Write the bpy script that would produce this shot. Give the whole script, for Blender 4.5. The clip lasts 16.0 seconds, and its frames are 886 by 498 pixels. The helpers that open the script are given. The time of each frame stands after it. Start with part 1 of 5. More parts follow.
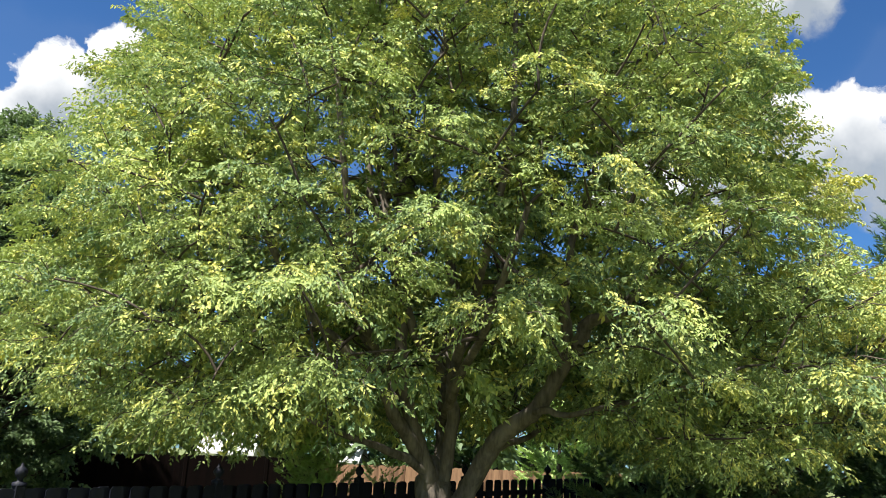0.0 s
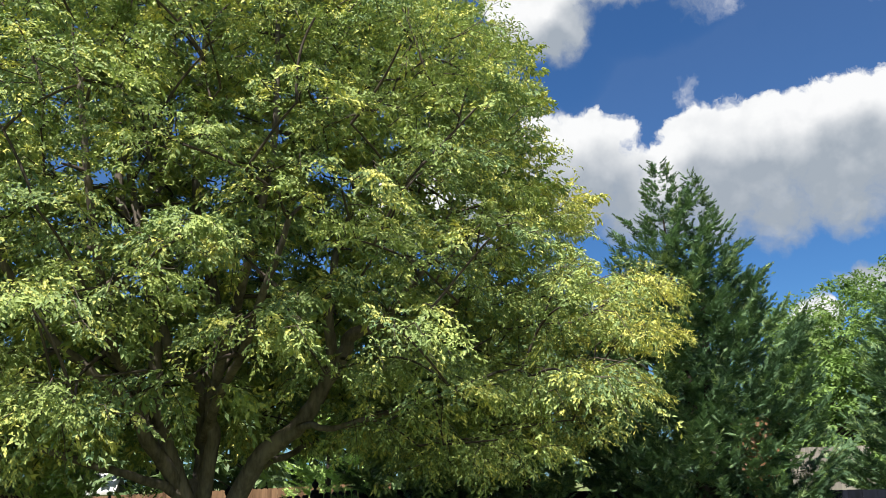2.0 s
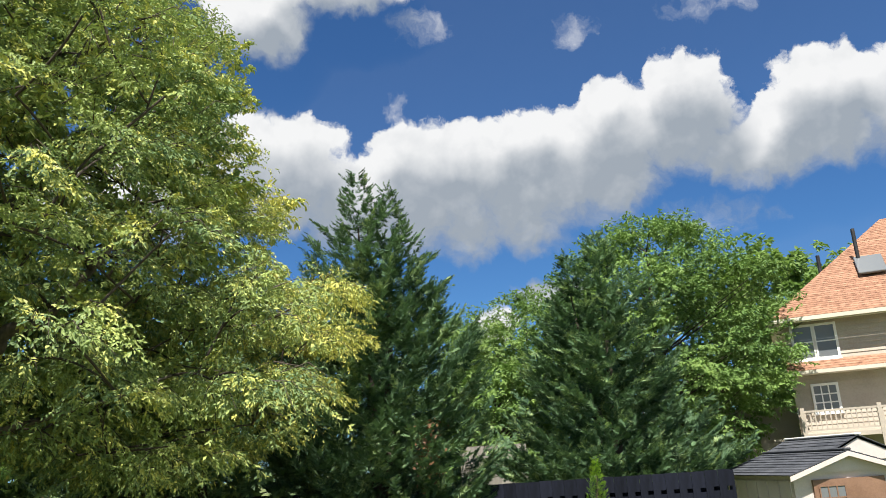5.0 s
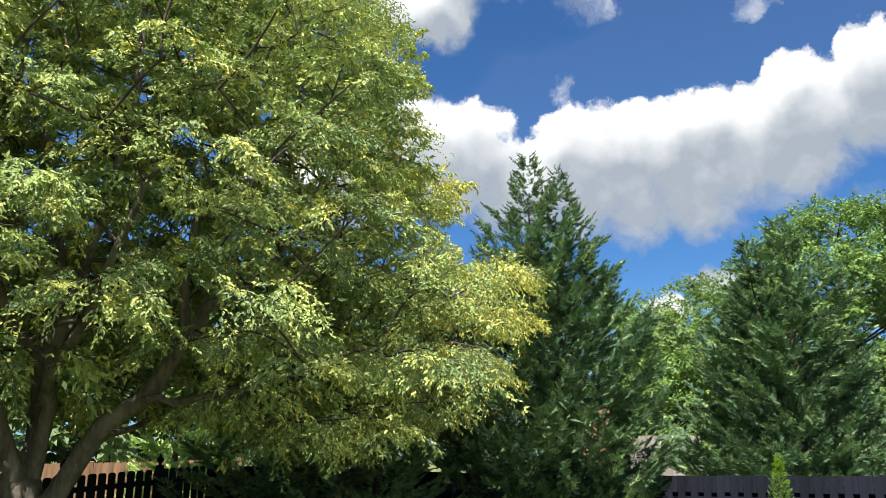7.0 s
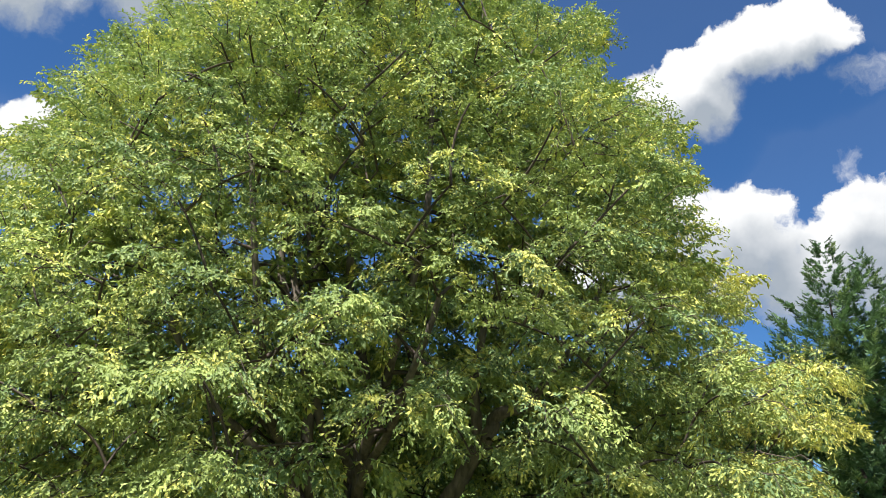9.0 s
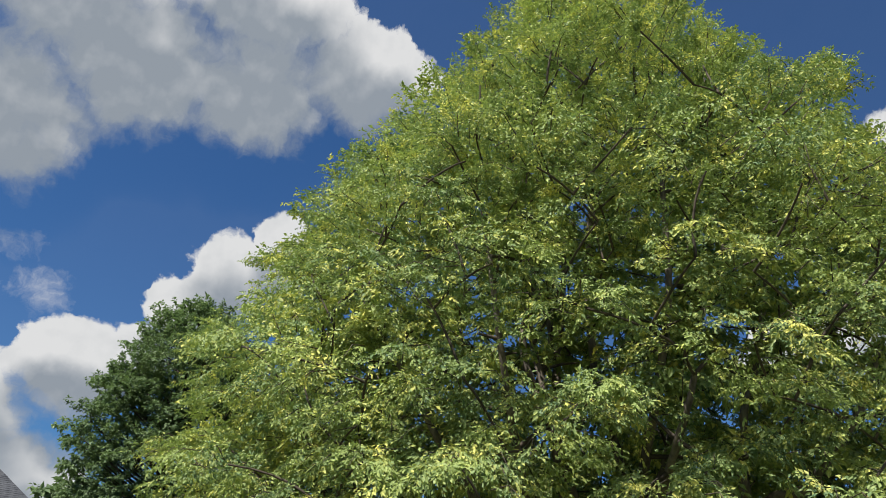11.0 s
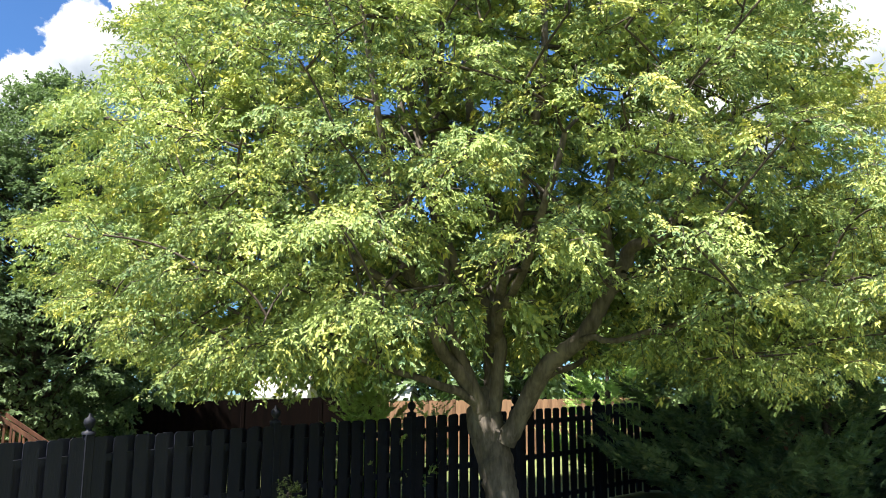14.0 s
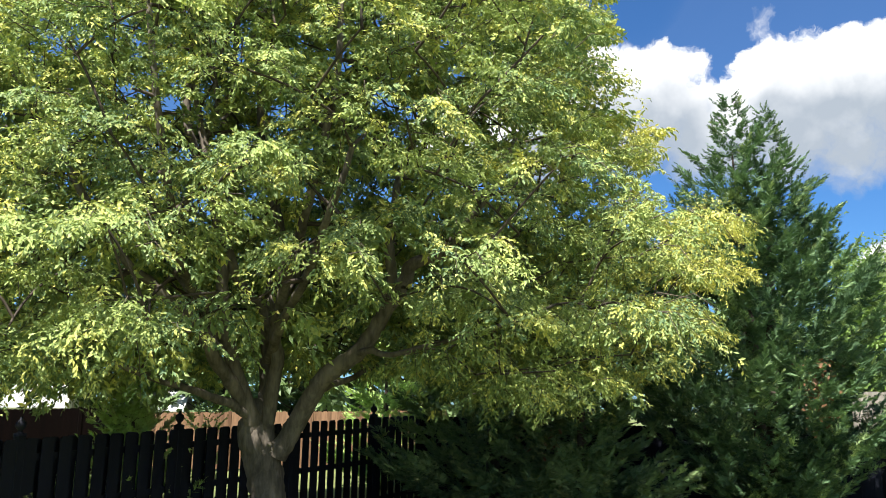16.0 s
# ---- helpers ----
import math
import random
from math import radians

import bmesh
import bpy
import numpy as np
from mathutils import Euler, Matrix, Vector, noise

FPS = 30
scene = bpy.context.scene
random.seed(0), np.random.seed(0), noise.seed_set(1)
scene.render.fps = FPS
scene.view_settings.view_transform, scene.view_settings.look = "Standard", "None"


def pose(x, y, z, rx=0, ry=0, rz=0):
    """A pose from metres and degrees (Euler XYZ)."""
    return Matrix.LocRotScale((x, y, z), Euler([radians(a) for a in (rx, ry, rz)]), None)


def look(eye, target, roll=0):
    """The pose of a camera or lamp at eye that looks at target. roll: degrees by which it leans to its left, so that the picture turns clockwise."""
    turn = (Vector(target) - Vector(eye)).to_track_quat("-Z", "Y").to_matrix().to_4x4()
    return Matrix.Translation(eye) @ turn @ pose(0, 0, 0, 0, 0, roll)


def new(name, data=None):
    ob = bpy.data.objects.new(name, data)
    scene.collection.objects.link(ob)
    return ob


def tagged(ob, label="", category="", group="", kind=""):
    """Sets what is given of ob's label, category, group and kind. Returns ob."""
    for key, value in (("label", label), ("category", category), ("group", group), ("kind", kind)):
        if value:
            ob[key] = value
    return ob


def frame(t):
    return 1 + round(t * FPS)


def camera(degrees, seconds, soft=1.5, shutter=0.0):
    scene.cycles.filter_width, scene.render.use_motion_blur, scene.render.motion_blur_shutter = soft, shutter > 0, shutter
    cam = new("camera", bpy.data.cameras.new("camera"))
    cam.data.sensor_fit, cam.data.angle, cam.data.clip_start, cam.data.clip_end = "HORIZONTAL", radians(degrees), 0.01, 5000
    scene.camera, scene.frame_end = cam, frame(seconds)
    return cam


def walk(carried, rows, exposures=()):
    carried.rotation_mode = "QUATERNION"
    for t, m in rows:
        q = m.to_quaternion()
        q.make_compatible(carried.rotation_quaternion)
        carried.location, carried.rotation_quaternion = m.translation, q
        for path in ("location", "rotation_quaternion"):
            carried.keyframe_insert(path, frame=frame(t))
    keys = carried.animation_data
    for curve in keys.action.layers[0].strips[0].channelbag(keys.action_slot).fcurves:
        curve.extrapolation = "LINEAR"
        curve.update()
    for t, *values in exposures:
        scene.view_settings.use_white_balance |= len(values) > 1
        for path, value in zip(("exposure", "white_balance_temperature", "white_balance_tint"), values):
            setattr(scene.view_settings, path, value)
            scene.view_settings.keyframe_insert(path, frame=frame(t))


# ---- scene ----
EYE = 1.65
cam = camera(58.0, 16.0, soft=0.9)
# seconds, the eye's offset in metres, then its turn in degrees
ROWS = [
    (0.00, -0.000, 0.435, -0.001, 104.93, -3.03, -0.81),
    (0.50, 0.033, 0.431, 0.007, 105.99, -2.41, -5.04),
    (1.00, 0.069, 0.426, 0.010, 106.35, -0.48, -9.38),
    (1.50, 0.099, 0.421, 0.009, 106.20, 0.77, -13.07),
    (2.00, 0.124, 0.414, 0.008, 106.03, 1.48, -16.30),
    (2.50, 0.151, 0.406, 0.004, 105.52, 2.31, -19.81),
    (3.00, 0.177, 0.397, -0.000, 104.96, 2.83, -23.24),
    (3.50, 0.202, 0.385, -0.001, 104.88, 3.03, -26.93),
    (4.00, 0.229, 0.369, 0.000, 105.06, 3.19, -30.96),
    (4.20, 0.238, 0.364, 0.001, 105.11, 3.27, -32.30),
    (4.55, 0.254, 0.352, 0.001, 105.21, 3.42, -34.88),
    (4.90, 0.267, 0.342, 0.002, 105.32, 3.57, -37.03),
    (5.25, 0.275, 0.335, 0.003, 105.41, 3.64, -38.40),
    (5.60, 0.277, 0.334, 0.003, 105.46, 3.52, -38.63),
    (5.95, 0.269, 0.341, 0.003, 105.44, 3.11, -37.39),
    (6.30, 0.249, 0.356, 0.002, 105.27, 2.31, -34.33),
    (6.50, 0.231, 0.368, 0.000, 105.05, 1.36, -31.78),
    (7.00, 0.193, 0.391, -0.003, 104.56, 0.17, -26.19),
    (7.50, 0.139, 0.414, -0.006, 104.25, -0.46, -18.63),
    (8.00, 0.098, 0.425, -0.004, 104.46, -1.16, -13.30),
    (8.50, 0.073, 0.425, 0.013, 106.72, -1.74, -10.31),
    (9.00, 0.044, 0.417, 0.047, 111.36, -2.55, -6.98),
    (9.20, 0.034, 0.413, 0.058, 112.84, -2.89, -5.95),
    (9.55, 0.012, 0.406, 0.077, 115.48, -3.40, -3.36),
    (9.90, -0.013, 0.400, 0.089, 117.27, -3.80, -0.17),
    (10.25, -0.038, 0.395, 0.095, 118.09, -4.08, 3.30),
    (10.60, -0.062, 0.393, 0.093, 117.85, -4.21, 6.67),
    (10.95, -0.081, 0.395, 0.084, 116.50, -4.17, 9.58),
    (11.30, -0.095, 0.400, 0.066, 113.96, -3.95, 11.63),
    (11.50, -0.103, 0.404, 0.054, 112.24, -3.73, 12.73),
    (12.00, -0.115, 0.413, 0.020, 107.69, -3.26, 14.50),
    (12.50, -0.120, 0.418, 0.000, 105.06, -3.29, 15.15),
    (13.00, -0.109, 0.428, -0.032, 100.86, -2.89, 13.77),
    (13.50, -0.067, 0.440, -0.048, 98.71, -1.34, 8.49),
    (14.00, -0.020, 0.442, -0.035, 100.38, -0.23, 2.60),
    (14.50, 0.013, 0.440, -0.024, 101.86, -0.66, -1.84),
    (15.00, 0.041, 0.438, -0.020, 102.39, -0.49, -5.52),
    (15.50, 0.065, 0.435, -0.021, 102.20, -0.12, -8.59),
    (16.00, 0.095, 0.431, -0.028, 101.34, -0.69, -12.53),
]
walk(cam, [(t, pose(x, y, EYE + z, rx, ry, rz)) for t, x, y, z, rx, ry, rz in ROWS],
     exposures=[(0.0, 1.45), (1.5, 1.27), (4.2, 1.12), (6.3, 1.2), (7.5, 1.58), (8.6, 1.68), (9.2, 1.15), (11.3, 0.8), (12.0, 1.1), (12.5, 1.3), (13.0, 1.48), (13.5, 1.85), (14.0, 1.93), (14.5, 1.82), (15.0, 1.7), (16.0, 1.65)])

# ---- world and sun ----
SUN_AZ, SUN_EL = 138.0, 60.0          # degrees left of +y, degrees up


def heading(az, el=0.0):
    a, e = radians(az), radians(el)
    return Vector((-math.sin(a) * math.cos(e), math.cos(a) * math.cos(e), math.sin(e)))


def spot(az, dist, z=0.0):
    """A place on the plan, by its bearing from the first eye (degrees to the left) and distance."""
    return Vector((-math.sin(radians(az)) * dist, 0.43 + math.cos(radians(az)) * dist, z))


sun = new("sun", bpy.data.lights.new("sun", "SUN"))
sun.data.energy, sun.data.angle, sun.data.color = 5.0, radians(0.53), (1.0, 0.955, 0.89)
sun.matrix_world = look(heading(SUN_AZ, SUN_EL) * 50, (0, 0, 0))

# cumulus: bearing, height and half sizes in degrees
CLOUDS = [
    (-20.5, 19.3, 5, 4.2), (-14, 18.5, 4.5, 3.2), (-27, 21, 6, 4.6), (-32, 18.5, 4.5, 4.0), (-39, 19.3, 7, 5.5), (-46, 19.6, 7, 5.3), (-52, 21.2, 4.8, 4.8), (-57.5, 22.3, 4.2, 4.6), (-62, 19.5, 6, 2.8),
    (-66, 21, 4.8, 4.0), (-74, 20, 7, 5), (-25, 31.5, 4.5, 3.0), (-32, 34, 6, 2.6), (-46, 11.5, 2.8, 1.2), (-42, 9.8, 2.0, 1.3),
    (28, 22, 3.4, 3.4), (24.5, 24, 3, 3.2), (30.5, 19, 3, 3), (42, 10.8, 4.5, 3.5),
    (37, 14, 4, 3.5), (40, 7, 6, 3.5), (33, 15, 3, 3), (46.8, 19.2, 3.0, 3.4),
    (47, 29, 8, 6), (38, 34.5, 8, 5.5), (29, 35, 7, 5), (20, 37, 7, 4), (45, 38, 9, 6), (30, 41, 9, 4),
]
# thin torn scraps of cloud
WISPS = [(-57.5, 15.4, 6.5, 1.7), (-52, 14.6, 3.0, 1.2), (-37.8, 30.7, 3.4, 1.6), (-35.4, 25.4, 1.7, 1.9), (-50, 29.4, 2.4, 1.4), (-61, 29.6, 5, 1.4), (40, 18.7, 3.0, 2.4), (42.5, 21, 2.4, 1.2)]
world = bpy.data.worlds.new("sky")
scene.world = world
world.use_nodes = True


class Tree:
    """A small helper to lay out shader nodes."""

    def __init__(self, tree):
        self.tree = tree

    def node(self, kind, **values):
        n = self.tree.nodes.new(kind)
        for key, value in values.items():
            if key == "op":
                n.operation = value
            elif key == "data":
                n.data_type = value
            elif key == "dims":
                n.noise_dimensions = value
        return n

    def set(self, socket, value):
        if hasattr(value, "is_linked"):
            self.tree.links.new(value, socket)
        else:
            socket.default_value = value

    def math(self, op, a, b=0.0, c=0.0, clamp=False):
        n = self.node("ShaderNodeMath", op=op)
        n.use_clamp = clamp
        for s, v in zip(n.inputs, (a, b, c)):
            self.set(s, v)
        return n.outputs[0]

    def vec(self, op, a, b=(0, 0, 0)):
        n = self.node("ShaderNodeVectorMath", op=op)
        self.set(n.inputs[0], a)
        self.set(n.inputs[1], b)
        return n.outputs["Value"] if op in ("LENGTH", "DOT_PRODUCT") else n.outputs[0]

    def noise(self, vector, scale, detail=4.0, rough=0.55, colour=False):
        n = self.node("ShaderNodeTexNoise")
        if vector is not None:
            self.set(n.inputs["Vector"], vector)
        n.inputs["Scale"].default_value, n.inputs["Detail"].default_value, n.inputs["Roughness"].default_value = scale, detail, rough
        return n.outputs["Color" if colour else 0]

    def ramp(self, value, a, b, out_a=0.0, out_b=1.0, smooth=True):
        n = self.node("ShaderNodeMapRange")
        n.interpolation_type = "SMOOTHSTEP" if smooth else "LINEAR"
        for s, v in zip(n.inputs, (value, a, b, out_a, out_b)):
            self.set(s, v)
        return n.outputs[0]

    def mix(self, factor, a, b):
        n = self.node("ShaderNodeMix", data="RGBA")
        self.set(n.inputs[0], factor)
        self.set(n.inputs[6], a)
        self.set(n.inputs[7], b)
        return n.outputs[2]


def build_sky():
    group = bpy.data.node_groups.new("cumulus", "ShaderNodeTree")
    group.interface.new_socket("Place", in_out="INPUT", socket_type="NodeSocketVector")
    group.interface.new_socket("Detail", in_out="INPUT", socket_type="NodeSocketFloat")
    group.interface.new_socket("Billow", in_out="INPUT", socket_type="NodeSocketFloat")
    group.interface.new_socket("Cover", in_out="OUTPUT", socket_type="NodeSocketFloat")
    g = Tree(group)
    gin, gout = g.node("NodeGroupInput"), g.node("NodeGroupOutput")
    place, field = gin.outputs[0], None
    for az, el, ra, re in CLOUDS:
        v = g.vec("MULTIPLY", g.vec("SUBTRACT", place, (az, el, 0)), (1 / ra, 1 / re, 0))
        d = g.vec("DOT_PRODUCT", v, v)
        field = d if field is None else g.math("SMOOTH_MIN", field, d, 0.25)
    tex = g.node("ShaderNodeTexNoise")
    g.set(tex.inputs["Vector"], place)
    g.set(tex.inputs["Detail"], gin.outputs[1])
    tex.inputs["Scale"].default_value, tex.inputs["Roughness"].default_value = 0.24, 0.6
    cover = g.math("ADD", g.math("SUBTRACT", 1.05, field), g.math("MULTIPLY", g.math("SUBTRACT", tex.outputs[0], 0.5), gin.outputs[2]))
    g.set(gout.inputs[0], cover)
    w = Tree(world.node_tree)
    world.node_tree.nodes.clear()
    out, back = w.node("ShaderNodeOutputWorld"), w.node("ShaderNodeBackground")
    w.tree.links.new(back.outputs[0], out.inputs[0])
    sky = w.node("ShaderNodeTexSky")
    sky.sky_type, sky.sun_disc = "NISHITA", False
    sky.sun_elevation, sky.sun_rotation = radians(SUN_EL), radians(-SUN_AZ)
    sky.air_density, sky.dust_density, sky.ozone_density = 1.0, 0.3, 3.0
    co = w.node("ShaderNodeTexCoord").outputs["Generated"]
    sep = w.node("ShaderNodeSeparateXYZ")
    w.set(sep.inputs[0], co)
    az = w.math("MULTIPLY", w.math("ARCTAN2", w.math("MULTIPLY", sep.outputs[0], -1.0), sep.outputs[1]), 180 / math.pi)
    el = w.math("MULTIPLY", w.math("ARCSINE", sep.outputs[2]), 180 / math.pi)
    comb = w.node("ShaderNodeCombineXYZ")
    w.set(comb.inputs[0], az)
    w.set(comb.inputs[1], el)
    wob = w.vec("SUBTRACT", w.noise(comb.outputs[0], 0.42, 5.0, 0.56, colour=True), (0.5, 0.5, 0.5))
    place = w.vec("ADD", comb.outputs[0], w.vec("MULTIPLY", wob, (3.6, 2.8, 0.0)))
    here, above = w.node("ShaderNodeGroup"), w.node("ShaderNodeGroup")
    here.node_tree = above.node_tree = group
    w.set(here.inputs[0], place)
    w.set(above.inputs[0], w.vec("ADD", w.vec("ADD", comb.outputs[0], w.vec("MULTIPLY", wob, (0.9, 1.4, 0.0))), (0.4, 3.0, 0.0)))
    here.inputs[1].default_value, above.inputs[1].default_value = 6.0, 0.6
    here.inputs[2].default_value, above.inputs[2].default_value = 1.7, 1.1
    scraps = None
    for a0, e0, ra, re in WISPS:
        v = w.vec("MULTIPLY", w.vec("SUBTRACT", place, (a0, e0, 0)), (1 / ra, 1 / re, 0))
        d = w.vec("DOT_PRODUCT", v, v)
        scraps = d if scraps is None else w.math("MINIMUM", scraps, d)
    torn = w.noise(place, 0.55, 7.0, 0.62)
    scraps = w.ramp(w.math("ADD", w.math("SUBTRACT", 0.75, scraps), w.math("MULTIPLY", w.math("SUBTRACT", torn, 0.5), 2.6)), 0.0, 1.6, 0.0, 0.66)
    # the lit sides of the billows
    lumps = w.math("SUBTRACT", w.noise(comb.outputs[0], 0.42, 4.0, 0.5), w.noise(w.vec("ADD", comb.outputs[0], (0.4, 0.9, 0.0)), 0.42, 4.0, 0.5))
    # unseen cloud added outside the view, to raise the white fill light
    aside = w.math("MAXIMUM", w.math("SUBTRACT", w.math("ABSOLUTE", w.math("ADD", az, 10.0)), 72.0), w.math("SUBTRACT", el, 46.0))
    aside = w.ramp(aside, 0.0, 12.0)
    rest = w.math("MULTIPLY", w.math("MULTIPLY", w.math("SUBTRACT", w.noise(co, 2.2, 6.0, 0.6), 0.51), 5.0), aside)
    shade = w.ramp(above.outputs[0], -0.45, 0.75)
    body = w.ramp(w.math("MAXIMUM", here.outputs[0], rest), -0.02, w.math("ADD", 0.22, w.math("MULTIPLY", shade, 0.6)))
    alpha = w.math("MAXIMUM", body, scraps)
    shade = w.math("SUBTRACT", shade, w.math("MULTIPLY", lumps, 0.6), clamp=True)
    white, grey = (8.4, 8.45, 8.5, 1), (3.3, 3.75, 4.3, 1)
    deep = w.node("ShaderNodeMix", data="RGBA")
    deep.blend_type = "MULTIPLY"
    deep.inputs[0].default_value = 1.0
    w.set(deep.inputs[6], sky.outputs[0])
    deep.inputs[7].default_value = (0.40, 0.70, 1.01, 1)
    w.set(back.inputs["Color"], w.mix(alpha, deep.outputs[2], w.mix(shade, white, grey)))
    back.inputs["Strength"].default_value = 0.05


build_sky()


# ---- materials ----
def material(name):
    m = bpy.data.materials.new(name)
    m.use_nodes = True
    t = Tree(m.node_tree)
    return m, t, m.node_tree.nodes["Principled BSDF"], m.node_tree.nodes["Material Output"]


def surface(name, low, high, rough=0.7, scale=3.0, fine=40.0, bump=0.3, spec=0.4, per_object=0.0, stretch=(1, 1, 1), metal=0.0):
    """A solid surface whose colour wanders between two tones at two scales, with a fine relief."""
    m, t, p, _ = material(name)
    co = t.node("ShaderNodeTexCoord").outputs["Object"]
    co = t.vec("MULTIPLY", co, stretch)
    big, small = t.noise(co, scale, 4.0, 0.6), t.noise(co, fine, 3.0, 0.6)
    f = t.math("ADD", t.math("MULTIPLY", big, 0.6), t.math("MULTIPLY", small, 0.4))
    f = t.ramp(f, 0.3, 0.7)
    if per_object:
        rnd = t.node("ShaderNodeObjectInfo").outputs["Random"]
        f = t.math("ADD", f, t.math("MULTIPLY", t.math("SUBTRACT", rnd, 0.5), per_object), clamp=True)
    t.set(p.inputs["Base Color"], t.mix(f, (*low, 1), (*high, 1)))
    t.set(p.inputs["Roughness"], t.ramp(small, 0.2, 0.8, max(rough - 0.12, 0), min(rough + 0.12, 1)))
    p.inputs["Specular IOR Level"].default_value, p.inputs["Metallic"].default_value = spec, metal
    if bump:
        b = t.node("ShaderNodeBump")
        b.inputs["Strength"].default_value, b.inputs["Distance"].default_value = bump, 0.01
        t.set(b.inputs["Height"], small)
        t.set(p.inputs["Normal"], b.outputs[0])
    return m


def foliage(name, dark, light, tip=None, patch=0.5, through_light=0.4, tip_from=0.55, rough=0.45, across=0.0):
    """Leaves: two greens, young or yellowing patches, and light that comes through the blade."""
    m, t, p, out = material(name)
    pos = t.node("ShaderNodeNewGeometry")
    rnd = pos.outputs["Random Per Island"]
    co = t.node("ShaderNodeTexCoord").outputs["Object"]
    area = t.noise(co, patch, 3.0, 0.55)
    f = t.math("ADD", t.math("MULTIPLY", rnd, 0.42), t.math("MULTIPLY", t.ramp(area, 0.33, 0.67), 0.58))
    col = t.mix(f, (*dark, 1), (*light, 1))
    if tip:
        area2 = t.noise(co, patch * 2.6, 4.0, 0.6)
        mask = t.math("ADD", t.math("MULTIPLY", rnd, 0.12), area2)
        if across:      # yellowing goes further on one side of the crown
            sep = t.node("ShaderNodeSeparateXYZ")
            t.set(sep.inputs[0], co)
            far_side = t.math("MAXIMUM", t.math("SUBTRACT", sep.outputs[0], 4.2), 0.0)
            mask = t.math("ADD", mask, t.math("MULTIPLY", far_side, across))
        col = t.mix(t.ramp(mask, tip_from - 0.05, tip_from + 0.16), col, (*tip, 1))
    t.set(p.inputs["Base Color"], col)
    p.inputs["Roughness"].default_value, p.inputs["Specular IOR Level"].default_value = rough, 0.10
    tr = t.node("ShaderNodeBsdfTranslucent")
    gain = t.node("ShaderNodeMix", data="RGBA")
    gain.blend_type = "MULTIPLY"
    gain.inputs[0].default_value = 1.0
    t.set(gain.inputs[6], col)
    gain.inputs[7].default_value = (1.2, 1.3, 0.9, 1)
    t.set(tr.inputs[0], gain.outputs[2])
    mx = t.node("ShaderNodeMixShader")
    mx.inputs[0].default_value = through_light
    t.tree.links.new(p.outputs[0], mx.inputs[1])
    t.tree.links.new(tr.outputs[0], mx.inputs[2])
    t.tree.links.new(mx.outputs[0], out.inputs[0])
    return m


def glass_pane(name, tint=(0.05, 0.06, 0.07)):
    m, t, p, _ = material(name)
    p.inputs["Base Color"].default_value = (*tint, 1)
    p.inputs["Roughness"].default_value, p.inputs["Specular IOR Level"].default_value = 0.06, 0.35
    return m


BARK = surface("bark", (0.05, 0.042, 0.035), (0.19, 0.16, 0.128), 0.9, 4.0, 22.0, 0.9, 0.2, stretch=(1, 1, 0.25))
BARK_DARK = surface("bark_dark", (0.03, 0.025, 0.02), (0.09, 0.07, 0.055), 0.9, 4.0, 30.0, 0.6, 0.2, stretch=(1, 1, 0.3))
LEAF = foliage("leaf_yellow_green", (0.085, 0.15, 0.078), (0.365, 0.43, 0.13), (0.64, 0.60, 0.165), 1.0, 0.17, 0.615, 0.45, 0.07)
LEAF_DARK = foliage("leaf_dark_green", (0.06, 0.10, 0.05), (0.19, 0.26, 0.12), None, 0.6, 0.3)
LEAF_MAPLE = foliage("leaf_bright_green", (0.075, 0.14, 0.045), (0.21, 0.31, 0.085), (0.30, 0.39, 0.10), 0.5, 0.25, 0.70)
LEAF_FAR = foliage("leaf_woodland", (0.095, 0.16, 0.05), (0.22, 0.31, 0.095), (0.29, 0.37, 0.11), 0.15, 0.35, 0.7)
NEEDLE = foliage("cypress_spray", (0.026, 0.056, 0.036), (0.13, 0.215, 0.102), (0.31, 0.395, 0.17), 0.8, 0.25, 0.64, 0.5)
# paler copy of NEEDLE: missing light is put into the shaded cypresses' colour
LIFTED_NEEDLE = foliage("lightened_cypress_spray", (0.07, 0.13, 0.07), (0.27, 0.37, 0.16), (0.44, 0.49, 0.20), 0.7, 0.25, 0.66, 0.5)
NEEDLE_BROWN = foliage("dry_spray", (0.08, 0.045, 0.025), (0.19, 0.10, 0.055), None, 0.7, 0.2)
ARBOR = foliage("arborvitae_spray", (0.10, 0.20, 0.02), (0.25, 0.39, 0.045), None, 2.0, 0.35)
PINE = foliage("pine_needles", (0.28, 0.40, 0.13), (0.52, 0.66, 0.25), None, 2.0, 0.35)
SHRUB = foliage("shrub_leaf", (0.05, 0.07, 0.03), (0.14, 0.17, 0.07), None, 2.0, 0.3)
BLACK_PAINT = surface("black_fence_paint", (0.003, 0.004, 0.009), (0.009, 0.0105, 0.021), 0.65, 2.0, 30.0, 0.35, 0.25, 0.5, (1, 1, 0.15))
NAVY_PAINT = surface("weathered_navy_paint", (0.0035, 0.0045, 0.008), (0.012, 0.014, 0.024), 0.8, 2.0, 30.0, 0.35, 0.12, 0.6, (1, 1, 0.15))
CEDAR = surface("cedar_boards", (0.09, 0.048, 0.026), (0.24, 0.14, 0.08), 0.8, 3.0, 30.0, 0.4, 0.25, 0.7, (1, 1, 0.1))
GREY_WOOD = surface("grey_weathered_wood", (0.15, 0.138, 0.12), (0.31, 0.285, 0.245), 0.85, 3.0, 30.0, 0.4, 0.2, 0.6, (1, 1, 0.1))
CAP_WOOD = surface("brown_weathered_cap", (0.07, 0.045, 0.034), (0.15, 0.10, 0.078), 0.8, 3.0, 30.0, 0.3, 0.2)
RED_WOOD = surface("red_stained_wood", (0.09, 0.038, 0.022), (0.22, 0.10, 0.058), 0.6, 3.0, 30.0, 0.3, 0.4, 0.5, (1, 1, 0.2))
